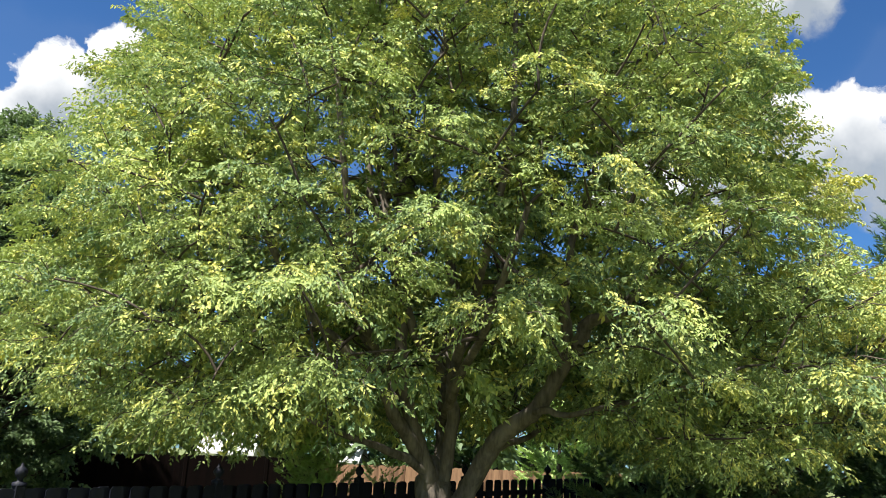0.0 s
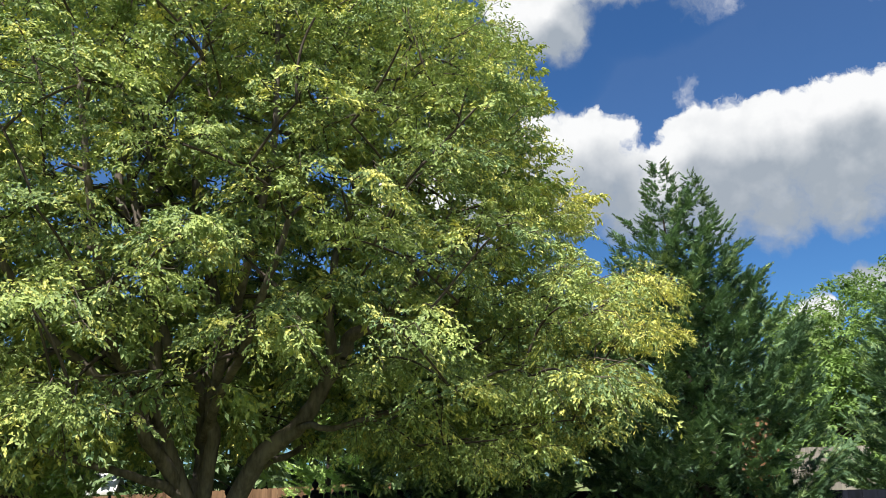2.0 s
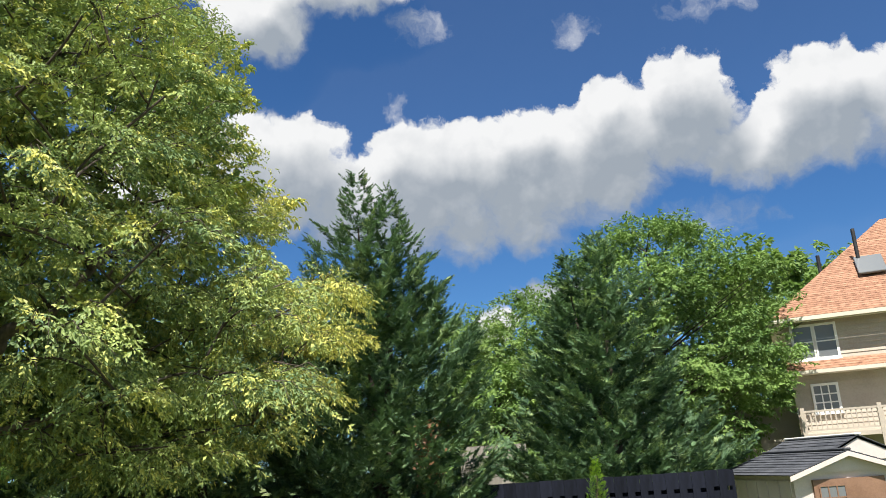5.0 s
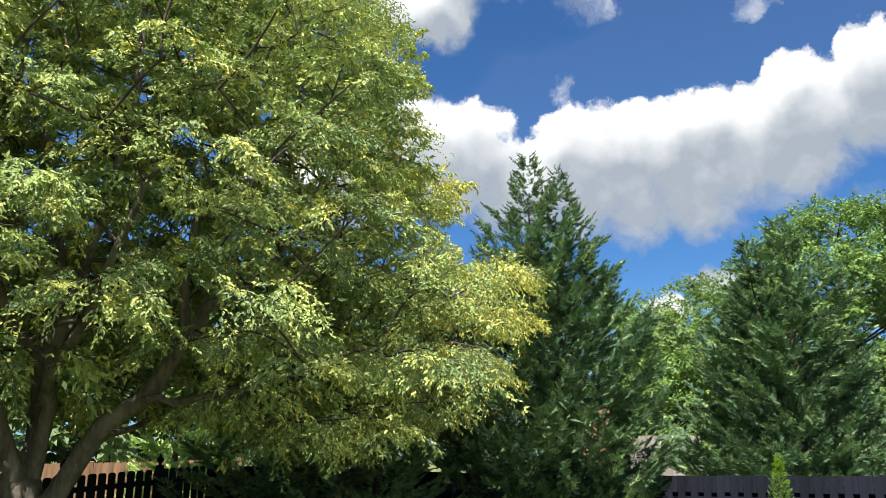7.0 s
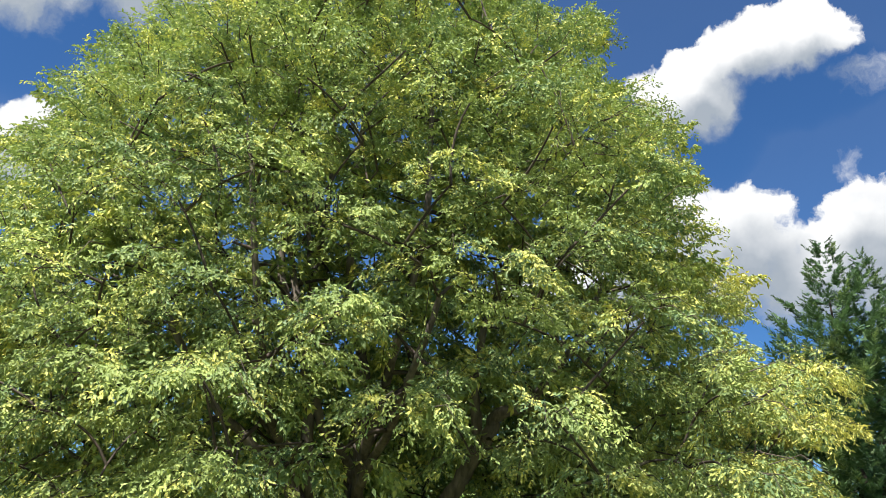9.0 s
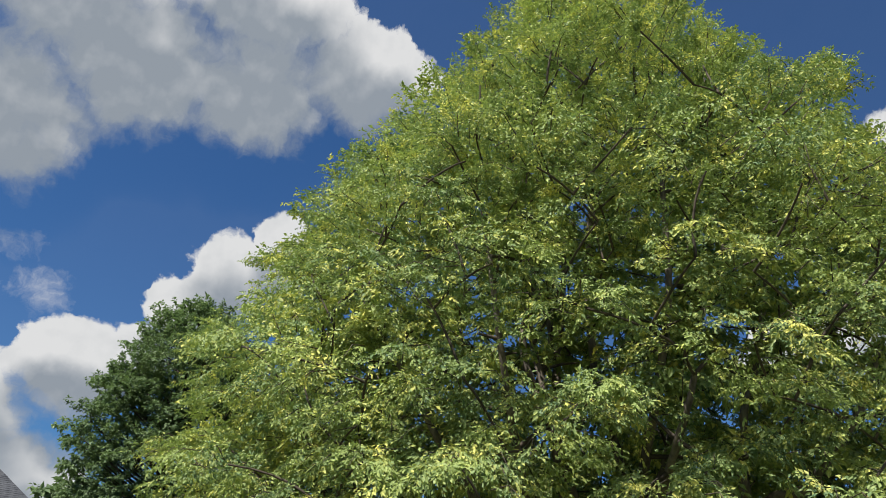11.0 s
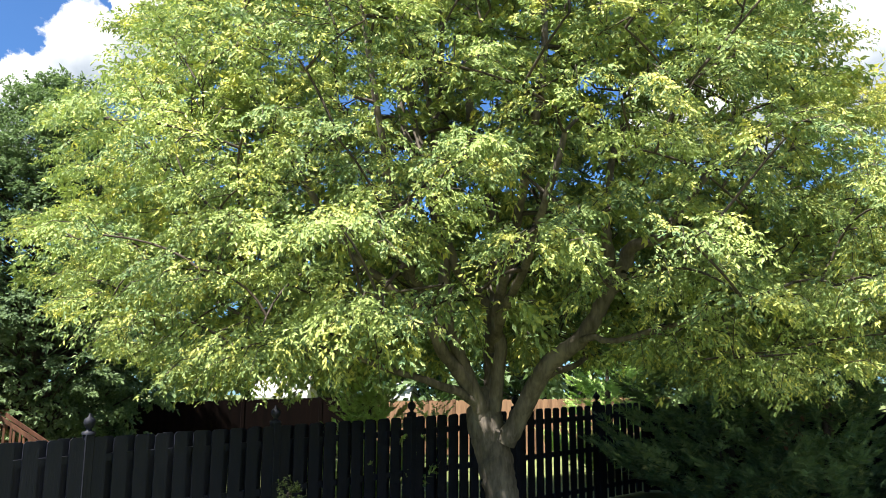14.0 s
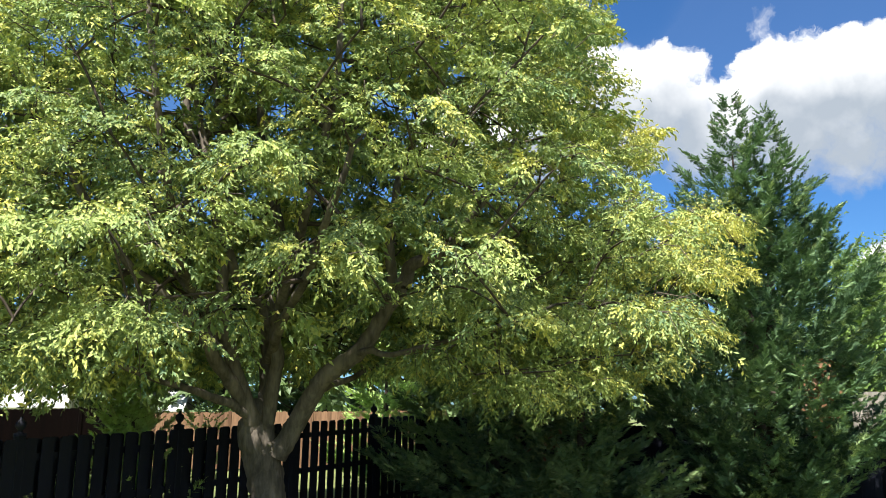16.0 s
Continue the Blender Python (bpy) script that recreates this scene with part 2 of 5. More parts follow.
# near-black: the shade on this fence is put into its colour
SHADED_WOOD = surface("shaded_red_brown_wood", (0.0022, 0.0013, 0.0012), (0.006, 0.003, 0.0025), 0.9, 3.0, 30.0, 0.3, 0.06, 0.5, (1, 1, 0.1))
SIDING = surface("cream_vinyl_siding", (0.78, 0.70, 0.67), (0.87, 0.79, 0.76), 0.55, 0.8, 20.0, 0.1, 0.4, 0.15)
TRIM = surface("white_trim_paint", (0.70, 0.69, 0.65), (0.80, 0.79, 0.76), 0.5, 1.5, 30.0, 0.1, 0.4)
SOFFIT = surface("beige_soffit", (0.50, 0.45, 0.36), (0.60, 0.55, 0.45), 0.6, 1.0, 30.0, 0.1)
TAN_SHINGLE = surface("tan_brown_shingles", (0.095, 0.083, 0.068), (0.20, 0.178, 0.15), 0.9, 1.5, 12.0, 0.4, 0.2, 0.35)
GREY_SHINGLE = surface("dark_grey_shingles", (0.035, 0.038, 0.045), (0.09, 0.095, 0.105), 0.9, 1.5, 12.0, 0.4, 0.2, 0.4)
ORANGE_SHINGLE = surface("orange_brown_shingles", (0.17, 0.085, 0.052), (0.37, 0.21, 0.135), 0.9, 5.0, 9.0, 0.4, 0.2, 0.3, (1, 1, 2))
FAR_SIDING = surface("grey_cream_siding", (0.70, 0.625, 0.58), (0.82, 0.745, 0.70), 0.55, 0.8, 20.0, 0.1, 0.4, 0.15)
BALCONY = surface("tan_balcony_paint", (0.36, 0.31, 0.25), (0.46, 0.40, 0.33), 0.6, 1.0, 30.0, 0.1)
TAN_SIDING = surface("tan_siding", (0.34, 0.295, 0.235), (0.45, 0.395, 0.32), 0.6, 0.8, 20.0, 0.1, 0.4, 0.15)
RESIN = surface("beige_resin", (0.48, 0.42, 0.385), (0.60, 0.53, 0.485), 0.5, 2.0, 40.0, 0.15)
BROWN_RESIN = surface("brown_resin", (0.16, 0.09, 0.055), (0.24, 0.14, 0.09), 0.5, 2.0, 40.0, 0.15)
GLASS = glass_pane("dark_window_glass", (0.14, 0.15, 0.155))
BLIND = surface("pale_window_blind", (0.40, 0.38, 0.34), (0.48, 0.455, 0.41), 0.6, 1.0, 20.0, 0.05, 0.2)
METAL = surface("dark_metal", (0.03, 0.03, 0.03), (0.06, 0.06, 0.06), 0.5, 3.0, 40.0, 0.1, 0.5, 0, (1, 1, 1), 0.6)
WHITE_ROOF = surface("white_metal_roof", (0.46, 0.46, 0.46), (0.60, 0.60, 0.60), 0.4, 1.0, 20.0, 0.1)
FLOWER = surface("red_petals", (0.45, 0.02, 0.02), (0.7, 0.06, 0.05), 0.6, 9.0, 60.0, 0)


def lawn_material():
    m, t, p, _ = material("lawn_and_mulch")
    co = t.node("ShaderNodeTexCoord").outputs["Object"]
    fine, mid = t.noise(co, 25.0, 4.0, 0.7), t.noise(co, 1.2, 4.0, 0.6)
    grass = t.mix(t.ramp(t.math("ADD", t.math("MULTIPLY", fine, 0.5), t.math("MULTIPLY", mid, 0.5)), 0.35, 0.65), (0.055, 0.075, 0.02, 1), (0.15, 0.175, 0.05, 1))
    p.inputs["Roughness"].default_value = 0.9
    t.set(p.inputs["Base Color"], grass)
    b = t.node("ShaderNodeBump")
    b.inputs["Strength"].default_value, b.inputs["Distance"].default_value = 0.8, 0.03
    t.set(b.inputs["Height"], fine)
    t.set(p.inputs["Normal"], b.outputs[0])
    return m


LAWN = lawn_material()
MULCH = surface("brown_mulch", (0.05, 0.035, 0.025), (0.16, 0.11, 0.075), 0.95, 6.0, 50.0, 0.9, 0.1)


# ---- mesh helpers ----
def mesh_of(name, verts, faces, mat, smooth=False):
    """A mesh from numpy arrays: verts (n, 3), faces (m, 3 or 4)."""
    me = bpy.data.meshes.new(name)
    verts, faces = np.asarray(verts, np.float32), np.asarray(faces, np.int32)
    k = faces.shape[1]
    me.vertices.add(len(verts))
    me.vertices.foreach_set("co", verts.ravel())
    me.loops.add(faces.size)
    me.loops.foreach_set("vertex_index", faces.ravel())
    me.polygons.add(len(faces))
    me.polygons.foreach_set("loop_start", np.arange(0, faces.size, k, dtype=np.int32))
    me.polygons.foreach_set("use_smooth", np.full(len(faces), smooth))
    me.update(calc_edges=True)
    me.materials.append(mat)
    return me


def thing(name, at, label, category, group="", kind="", rz=0.0):
    ob = new(name)
    ob.empty_display_size = 0.2
    ob.matrix_world = pose(*at, 0, 0, rz)
    return tagged(ob, label, category, group, kind)


def child(name, me, parent, label="", at=None, kind=""):
    ob = new(name, me)
    ob.parent = parent
    if at is not None:
        ob.matrix_basis = at
    if label or kind:
        tagged(ob, label, kind=kind)
    return ob


def part(name, bm, mat, parent, label="", at=None, smooth=False):
    me = bpy.data.meshes.new(name)
    bm.to_mesh(me)
    bm.free()
    me.materials.append(mat)
    if smooth:
        for f in me.polygons:
            f.use_smooth = True
    return child(name, me, parent, label, at)


def box(bm, x0, x1, y0, y1, z0, z1, bevel=0.0):
    vs = [bm.verts.new(p) for p in ((x0, y0, z0), (x1, y0, z0), (x1, y1, z0), (x0, y1, z0), (x0, y0, z1), (x1, y0, z1), (x1, y1, z1), (x0, y1, z1))]
    fs = [bm.faces.new([vs[i] for i in q]) for q in ((3, 2, 1, 0), (4, 5, 6, 7), (0, 1, 5, 4), (1, 2, 6, 5), (2, 3, 7, 6), (3, 0, 4, 7))]
    if bevel:
        bmesh.ops.bevel(bm, geom=list({e for f in fs for e in f.edges}), offset=bevel, segments=1, affect="EDGES")
    return bm


def boxed(name, mat, parent, dims, label="", at=None, bevel=0.0):
    return part(name, box(bmesh.new(), *dims, bevel=bevel), mat, parent, label, at)


def prism(name, mat, parent, outline, axis_from, axis_to, label="", at=None):
    """A flat outline in x and z, drawn out along y."""
    bm = bmesh.new()
    a = [bm.verts.new((x, axis_from, z)) for x, z in outline]
    b = [bm.verts.new((x, axis_to, z)) for x, z in outline]
    bm.faces.new(a)
    bm.faces.new(b[::-1])
    n = len(a)
    for i in range(n):
        bm.faces.new((a[(i + 1) % n], a[i], b[i], b[(i + 1) % n]))
    bmesh.ops.recalc_face_normals(bm, faces=bm.faces)
    return part(name, bm, mat, parent, label, at)


def unit(v):
    return v / np.maximum(np.linalg.norm(v, axis=-1, keepdims=True), 1e-9)


def leaf_arrays(base, axis, side_hint, length, width, fold=0.25):
    """Four corners for each leaf, folded along its rib."""
    a = unit(axis)
    s = unit(np.cross(a, side_hint))
    n = np.cross(s, a)
    L, W = length[:, None], width[:, None]
    v = np.stack([base, base + a * L * 0.45 + s * W * 0.5 + n * W * fold, base + a * L, base + a * L * 0.45 - s * W * 0.5 + n * W * fold], 1)
    k = np.arange(len(base))[:, None] * 4
    f = np.concatenate([k + np.array([[0, 1, 2]]), k + np.array([[0, 2, 3]])])
    return v.reshape(-1, 3), f


def tube(points, radii, sides=8, wobble=0.0, rng=None):
    """A tapering round limb along points."""
    p, r = np.asarray(points, float), np.asarray(radii, float)
    n = len(p)
    tan = unit(np.gradient(p, axis=0))
    ref = np.array([0.31, 0.95, 0.05])
    u = unit(np.cross(tan, ref))
    w = np.cross(tan, u)
    ang = np.linspace(0, 2 * np.pi, sides, endpoint=False)
    ring = p[:, None] + (u[:, None] * np.cos(ang)[None, :, None] + w[:, None] * np.sin(ang)[None, :, None]) * r[:, None, None]
    if wobble:
        ring += (rng.random((n, sides, 1)) - 0.5) * wobble * r[:, None, None] * (u[:, None] * np.cos(ang)[None, :, None] + w[:, None] * np.sin(ang)[None, :, None])
    i, j = np.meshgrid(np.arange(n - 1), np.arange(sides), indexing="ij")
    a, b = i * sides + j, i * sides + (j + 1) % sides
    f = np.stack([a, b, b + sides, a + sides], -1).reshape(-1, 4)
    return ring.reshape(-1, 3), f


def joined(pieces):
    vs, fs, n = [], [], 0
    for v, f in pieces:
        vs.append(v)
        fs.append(f + n)
        n += len(v)
    return np.concatenate(vs), np.concatenate(fs)


def smooth_line(points, radii, steps=6):
    p, r = np.asarray(points, float), np.asarray(radii, float)
    q = np.concatenate([[2 * p[0] - p[1]], p, [2 * p[-1] - p[-2]]])
    out, rad = [], []
    for i in range(len(p) - 1):
        for k in range(steps):
            s = k / steps
            a, b, c, d = q[i:i + 4]
            out.append(0.5 * (2 * b + (c - a) * s + (2 * a - 5 * b + 4 * c - d) * s * s + (3 * b - a - 3 * c + d) * s ** 3))
            rad.append(r[i] * (1 - s) + r[i + 1] * s)
    out.append(p[-1])
    rad.append(r[-1])
    return np.array(out), np.array(rad)


def sprays(rng, foot, way, length, leaf, aspect=0.5, droop=0.5, twigs=6, each=5, hang=0.55, face=None):
    """Leafy shoots: an arching rib with side twigs in a loose plane, and leaves that hang from the twigs.
    foot, way: where each shoot begins and heads; face: where its blades turn their upper side."""
    n, up = len(foot), np.array([0, 0, 1.0])
    d, L = unit(way), np.asarray(length)[:, None]
    droop = np.broadcast_to(droop, (n,))[:, None]
    across = unit(np.cross(d, up) + rng.normal(size=(n, 3)) * 0.3)
    s = np.linspace(0.12, 0.97, twigs)[None] + rng.uniform(-0.06, 0.06, (n, twigs))
    rib = foot[:, None] + d[:, None] * (L * s)[..., None] - up * (droop * L * s * s)[..., None]
    along = unit(d[:, None] - up * (2 * droop * s)[..., None])
    sign = np.where((np.arange(twigs)[None] + rng.integers(0, 2, (n, 1))) % 2, 1.0, -1.0)
    out = unit(along * 0.8 + across[:, None] * (sign * 0.85)[..., None] + rng.normal(size=(n, twigs, 3)) * 0.2)
    reach = L * (0.52 - 0.28 * s) * rng.uniform(0.8, 1.2, (n, twigs))
    e = np.linspace(0.2, 1.0, each)
    pos = rib[:, :, None] + out[:, :, None] * (reach[..., None] * e)[..., None] - up * (0.5 * droop[..., None] * reach[..., None] * e * e)[..., None]
    turn = np.where(np.arange(each) % 2, 1.0, -1.0)
    beside = np.cross(out, up)
    axis = out[:, :, None] * 0.6 + beside[:, :, None] * (turn * 0.42)[:, None] - up * hang + rng.normal(size=pos.shape) * 0.36
    look_to = up * 0.75 + (0 if face is None else face[:, None, None] * 0.55) + rng.normal(size=pos.shape) * 0.36
    pos, axis, look_to = pos.reshape(-1, 3), axis.reshape(-1, 3), look_to.reshape(-1, 3)
    size = leaf * rng.uniform(0.72, 1.22, len(pos))
    return leaf_arrays(pos, axis, look_to, size, size * aspect * rng.uniform(0.85, 1.15, len(pos)), 0.2)


def domes(rng, centres, out_dir, radius, count, upness):
    """Shoots over flattened domes, the ends of boughs. Gives feet, headings and lengths."""
    c, o, R = np.repeat(centres, count, 0), np.repeat(out_dir, count, 0), np.repeat(radius, count)
    u = np.repeat(upness, count)[:, None]
    th, q = rng.uniform(0, 2 * np.pi, len(c)), np.sqrt(rng.uniform(0.0, 1.0, len(c)))
    flat = np.stack([np.cos(th), np.sin(th), np.zeros(len(c))], 1)
    foot = c + flat * (R * q * 0.8)[:, None] + o * (R * 0.25)[:, None]
    foot[:, 2] += R * (0.22 - 0.40 * q * q) + rng.normal(size=len(c)) * 0.13 * R
    way = flat * (0.35 + 0.5 * q)[:, None] + o * 0.6 + np.array([0, 0, 1.0]) * (0.15 + 0.75 * u) + rng.normal(size=c.shape) * 0.22
    return foot, way, R * rng.uniform(0.55, 0.95, len(c)), o


def ground_z(x, y):
    """The lot rises gently along the fence."""
    t = 0.687 * x + 0.726 * y
    return -0.66 + 0.0316 * (min(max(t, -20), 45) - 3.79)


# ---- ground ----
def build_ground():
    xs = np.concatenate([[-1500, -400, -120], np.linspace(-50, 50, 101), [120, 400, 1500]])
    X, Y = np.meshgrid(xs, xs)
    Z = np.vectorize(ground_z)(X, Y) + 0.03 * np.sin(X * 0.9) * np.cos(Y * 0.7)
    n = len(xs)
    i, j = np.meshgrid(np.arange(n - 1), np.arange(n - 1))
    a = (j * n + i).ravel()
    me = mesh_of("ground", np.stack([X, Y, Z], -1).reshape(-1, 3), np.stack([a, a + 1, a + n + 1, a + n], -1), LAWN, True)
    tagged(new("ground", me), "green back lawn on gently rising ground", "lawn", kind="structure")


build_ground()

# ---- the large tree ----
TREE_AT = Vector((0.09, 11.5, 0.0))
EYE_AT = np.array([0.0, 0.43, EYE])
# height in degrees, and the crown's left and right outline there, fitted to the camera's view
CROWN = np.array([(-2, 20, -24), (1, 21.5, -28), (4, 25, -28.5), (6, 29, -31.5), (10, 30.2, -32.6), (14, 29.6, -32.9), (15.6, 29, -28.6),
                  (18.6, 28.4, -28.6), (20, 27.6, -26), (21.5, 25.8, -25.4), (25, 24.9, -24), (28, 23.3, -24.6), (30.5, 21.2, -23.4), (34, 17.8, -19.3),
                  (37.5, 15, -17.8), (39, 13.8, -12.6), (41, 10.6, -9), (44, 6.5, -5), (46.5, 2, -1)])
# the crown's lower rim: bearing and height in degrees
RIM = np.array([(-33, 5), (-28, 1.6), (-22, 0.6), (-18.5, -0.9), (-14, 0.6), (-9, 2.6), (-5, 2.2), (4, 1.6), (8, 0.2), (14, -0.3), (18, -0.6), (23, 0.8), (26, 3.2), (30, 7)])
# places thinned to fit the camera's view: bearing, height, half sizes, share of boughs that stay
THIN = [(-19, 18, 5.0, 3.2, 0.8), (-0.5, 5.2, 7.5, 5.0, 0.16), (-8.8, 6.5, 4.0, 5.5, 0.22), (4.5, 7.5, 4.0, 4.2, 0.35), (4.5, 22.5, 3.0, 3.6, 0.6), (-19.5, 9.0, 4.5, 5.0, 0.4)]
# small openings to the sky: bearing, height, half sizes
HOLES = [(2.7, 24.7, 0.8, 1.9), (6.9, 20.5, 1.1, 1.0), (9.8, 24.2, 0.9, 0.8), (9.9, 21.0, 1.0, 1.0), (1.4, 29.3, 0.7, 1.3), (-5.1, 28.9, 0.8, 0.7),
         (-5.3, 24.5, 0.8, 1.0), (-0.4, 20.5, 0.8, 0.7), (-8.1, 21.8, 1.2, 1.0), (-10.7, 21.0, 1.3, 1.0), (5.8, 17.2, 1.0, 1.0), (-13.3, 23.9, 1.0, 0.8),
         (-17.0, 19.8, 0.9, 0.7), (-19.9, 19.6, 1.0, 0.7), (-17.4, 17.0, 1.0, 0.7), (-20.2, 17.0, 1.0, 0.8), (-15.7, 15.9, 0.8, 0.6), (-25.4, 14.9, 0.7, 0.6), (-23.0, 16.6, 0.7, 0.6)]


# the boughs that show between the tufts: bearing and height in degrees along each
OPEN_BOUGHS = [[(-1.8, -3.4), (-4.4, 1.6), (-7.7, 5.0), (-10.0, 9.0), (-10.6, 10.2)], [(-9.0, 8.0), (-9.0, 11.4), (-9.4, 12.8)], [(-12.3, 10.6), (-13.7, 12.0)],
               [(-0.8, 1.2), (-0.7, 4.4), (-0.6, 8.8)], [(1.5, 1.9), (2.5, 7.1), (2.5, 9.6)], [(1.3, 1.2), (3.5, 4.7), (6.0, 7.1), (8.5, 9.3)],
               [(-6.7, 3.6), (-9.2, 3.7)], [(-2.1, 8.7), (-4.0, 12.5)], [(-5.0, 1.2), (-8.0, 2.4)], [(1.0, 0.0), (4.3, 1.1)]]


def hides_bough(p):
    """True for places that hide an open bough from the camera; shoots are thinned there."""
    az, el = bearing(p)
    near = np.full(len(p), 9.0)
    for line in OPEN_BOUGHS:
        for (a0, e0), (a1, e1) in zip(line, line[1:]):
            s = np.clip(((az - a0) * (a1 - a0) + (el - e0) * (e1 - e0)) / ((a1 - a0) ** 2 + (e1 - e0) ** 2), 0, 1)
            near = np.minimum(near, np.hypot(az - a0 - s * (a1 - a0), el - e0 - s * (e1 - e0)))
    return (near < 1.15) & (p[:, 1] < 11.7)


def bearing(p):
    d = p - EYE_AT
    return np.degrees(np.arctan2(-d[:, 0], d[:, 1])), np.degrees(np.arctan2(d[:, 2], np.hypot(d[:, 0], d[:, 1])))


def from_view(az, el, y):
    """The place on the upright plane at y that lies at this bearing and height."""
    a, e = radians(az), radians(el)
    dy = y - EYE_AT[1]
    return np.array([-math.tan(a) * dy, y, EYE + math.tan(e) * dy / math.cos(a)])


def build_large_tree():
    rng = np.random.default_rng(7)
    g = ground_z(TREE_AT.x, TREE_AT.y)
    tree = thing("shade_tree", (TREE_AT.x, TREE_AT.y, g), "large spreading shade tree with yellow-green leaves on the lawn", "tree")
    base = np.array([TREE_AT.x, TREE_AT.y, g])
    nodes, rads = [], []

    def limb(pts, r0, r1, name="limb", swell=()):
        """pts: bearing, height and depth along it."""
        rad = np.array(swell) if len(swell) else np.linspace(r0, r1, len(pts))
        p, r = smooth_line([from_view(*q) for q in pts], rad, 7)
        p += np.cumsum(rng.normal(size=p.shape) * 0.006, 0) * (np.arange(len(p)) > 2)[:, None]
        v, f = tube(p - base, r, 14 if name == "trunk" else 9, 0.16, rng)
        child(name, mesh_of(name, v, f, BARK, True), tree)
        if name != "trunk":
            nodes.append(p[5:])
            rads.append(r[5:])

    limb([(-2.5, -11.6, 11.5), (-2.15, -9.6, 11.5), (-1.85, -7.6, 11.5), (-1.50, -5.7, 11.5), (-1.10, -3.6, 11.5), (-0.65, -1.4, 11.5), (-0.65, 0.6, 11.55)], 0, 0, "trunk", (0.36, 0.24, 0.222, 0.225, 0.25, 0.255, 0.14))
    limb([(-1.55, -3.4, 11.42), (-2.75, -1.2, 11.35), (-4.38, 1.63, 11.1), (-6.33, 3.4, 10.9), (-7.69, 4.96, 10.8), (-8.67, 6.7, 10.7), (-10.05, 9.0, 10.6), (-10.64, 10.2, 10.5), (-12.5, 10.7, 10.3), (-13.64, 11.9, 10.2), (-16, 15, 10.0), (-18, 19, 10.2)],
         0, 0, swell=(0.15, 0.128, 0.12, 0.112, 0.104, 0.098, 0.092, 0.084, 0.06, 0.052, 0.045, 0.03))
    limb([(-8.67, 6.6, 10.7), (-9.3, 9.0, 10.65), (-8.98, 11.4, 10.6), (-9.4, 12.7, 10.6), (-9.6, 16, 10.7), (-10.9, 19.3, 10.9), (-11.7, 23, 11), (-13, 29, 11.2)], 0.08, 0.025)
    limb([(-6.4, 3.4, 10.9), (-7.85, 3.95, 10.6), (-9.15, 3.7, 10.3), (-12, 4.4, 9.8), (-17, 6, 9.2), (-21, 7.5, 8.9)], 0.05, 0.016)
    limb([(-4.2, 0.9, 11.1), (-4.95, 1.25, 11.3), (-6.68, 1.85, 11.8), (-8.57, 2.64, 12.4), (-15, 4.5, 13.5), (-24, 8, 14)], 0.055, 0.02)
    limb([(-0.7, -2.6, 11.5), (-0.67, -0.78, 11.5), (-0.87, 1.18, 11.6), (-0.69, 4.35, 11.7), (-0.57, 6.75, 11.75), (-0.7, 8.75, 11.8), (-0.91, 10.75, 11.9), (0, 14.5, 12), (1.0, 18.5, 12), (1.3, 22, 12), (1.5, 26, 12), (0.8, 33, 11.8), (0.3, 41, 11.6)], 0.145, 0.028)
    limb([(-0.69, 5.0, 11.7), (-0.09, 6.74, 11.5), (1.72, 8.55, 11.1), (3.0, 12, 10.8), (4.2, 16, 10.8), (5.4, 20, 10.9), (6.2, 25, 11), (7, 31, 11.2), (8, 36, 11.4)], 0.075, 0.03)
    limb([(-0.72, 6.0, 11.75), (-2.1, 8.74, 11.9), (-3.31, 10.73, 12.1), (-4.13, 12.7, 12.3), (-5.5, 18, 12.6), (-8.1, 24, 12.6), (-11, 31, 12.4)], 0.07, 0.03)
    limb([(-0.9, -1.2, 11.42), (-1.35, 2.7, 11.3), (-1.05, 5, 11.2), (-2.2, 10, 10.4), (-3.6, 16, 9.8), (-5, 24, 9.4), (-5, 33, 9.4)], 0.10, 0.03)
    limb([(-0.1, -2.2, 11.45), (0.4, -0.8, 11.4), (1.5, 1.94, 11.3), (2.11, 4.32, 11.2), (2.53, 7.13, 11.15), (2.54, 9.55, 11.1), (3.6, 14, 11), (5.4, 18, 11), (5.8, 20.7, 11), (5.2, 24.2, 11.1), (5.5, 30, 11.2)], 0.12, 0.03)
    limb([(2.55, 9.8, 11.1), (3.0, 15, 11.6), (3.25, 18.7, 12), (2.84, 22.6, 12.2), (2.7, 26.5, 12.3), (3.5, 36, 12.2)], 0.085, 0.03)
    limb([(3.6, 14.2, 11.0), (4.6, 17, 11.3), (3.8, 20.5, 11.5), (4.7, 24.5, 11.6), (5.6, 31, 11.6)], 0.06, 0.025)
    limb([(0.2, -0.9, 11.4), (1.3, 1.15, 11.2), (2.7, 3.11, 11.0), (3.52, 4.7, 10.85), (4.54, 6.1, 10.7), (5.98, 7.08, 10.5), (7.23, 8.28, 10.35), (8.89, 9.46, 10.2), (12, 13.5, 9.9), (15, 18, 9.8), (19, 23, 10)], 0.10, 0.03)
    limb([(2.3, 4.4, 11.2), (3.3, 6.2, 10.9), (5, 8.2, 10.2), (6.2, 12, 9.3), (7.6, 18, 8.5), (9, 26, 8.5)], 0.075, 0.03)
    limb([(0.0, -0.9, 11.4), (1.29, -0.03, 11.2), (2.69, 0.53, 11), (4.29, 1.09, 10.8), (9, 2.6, 10.8), (15, 4.5, 11), (22, 8, 11.4)], 0.072, 0.02)
    limb([(2.2, 4.0, 11.25), (5, 8, 12.2), (9, 12, 13), (15, 16, 13.6), (22, 19, 13.6)], 0.09, 0.03)
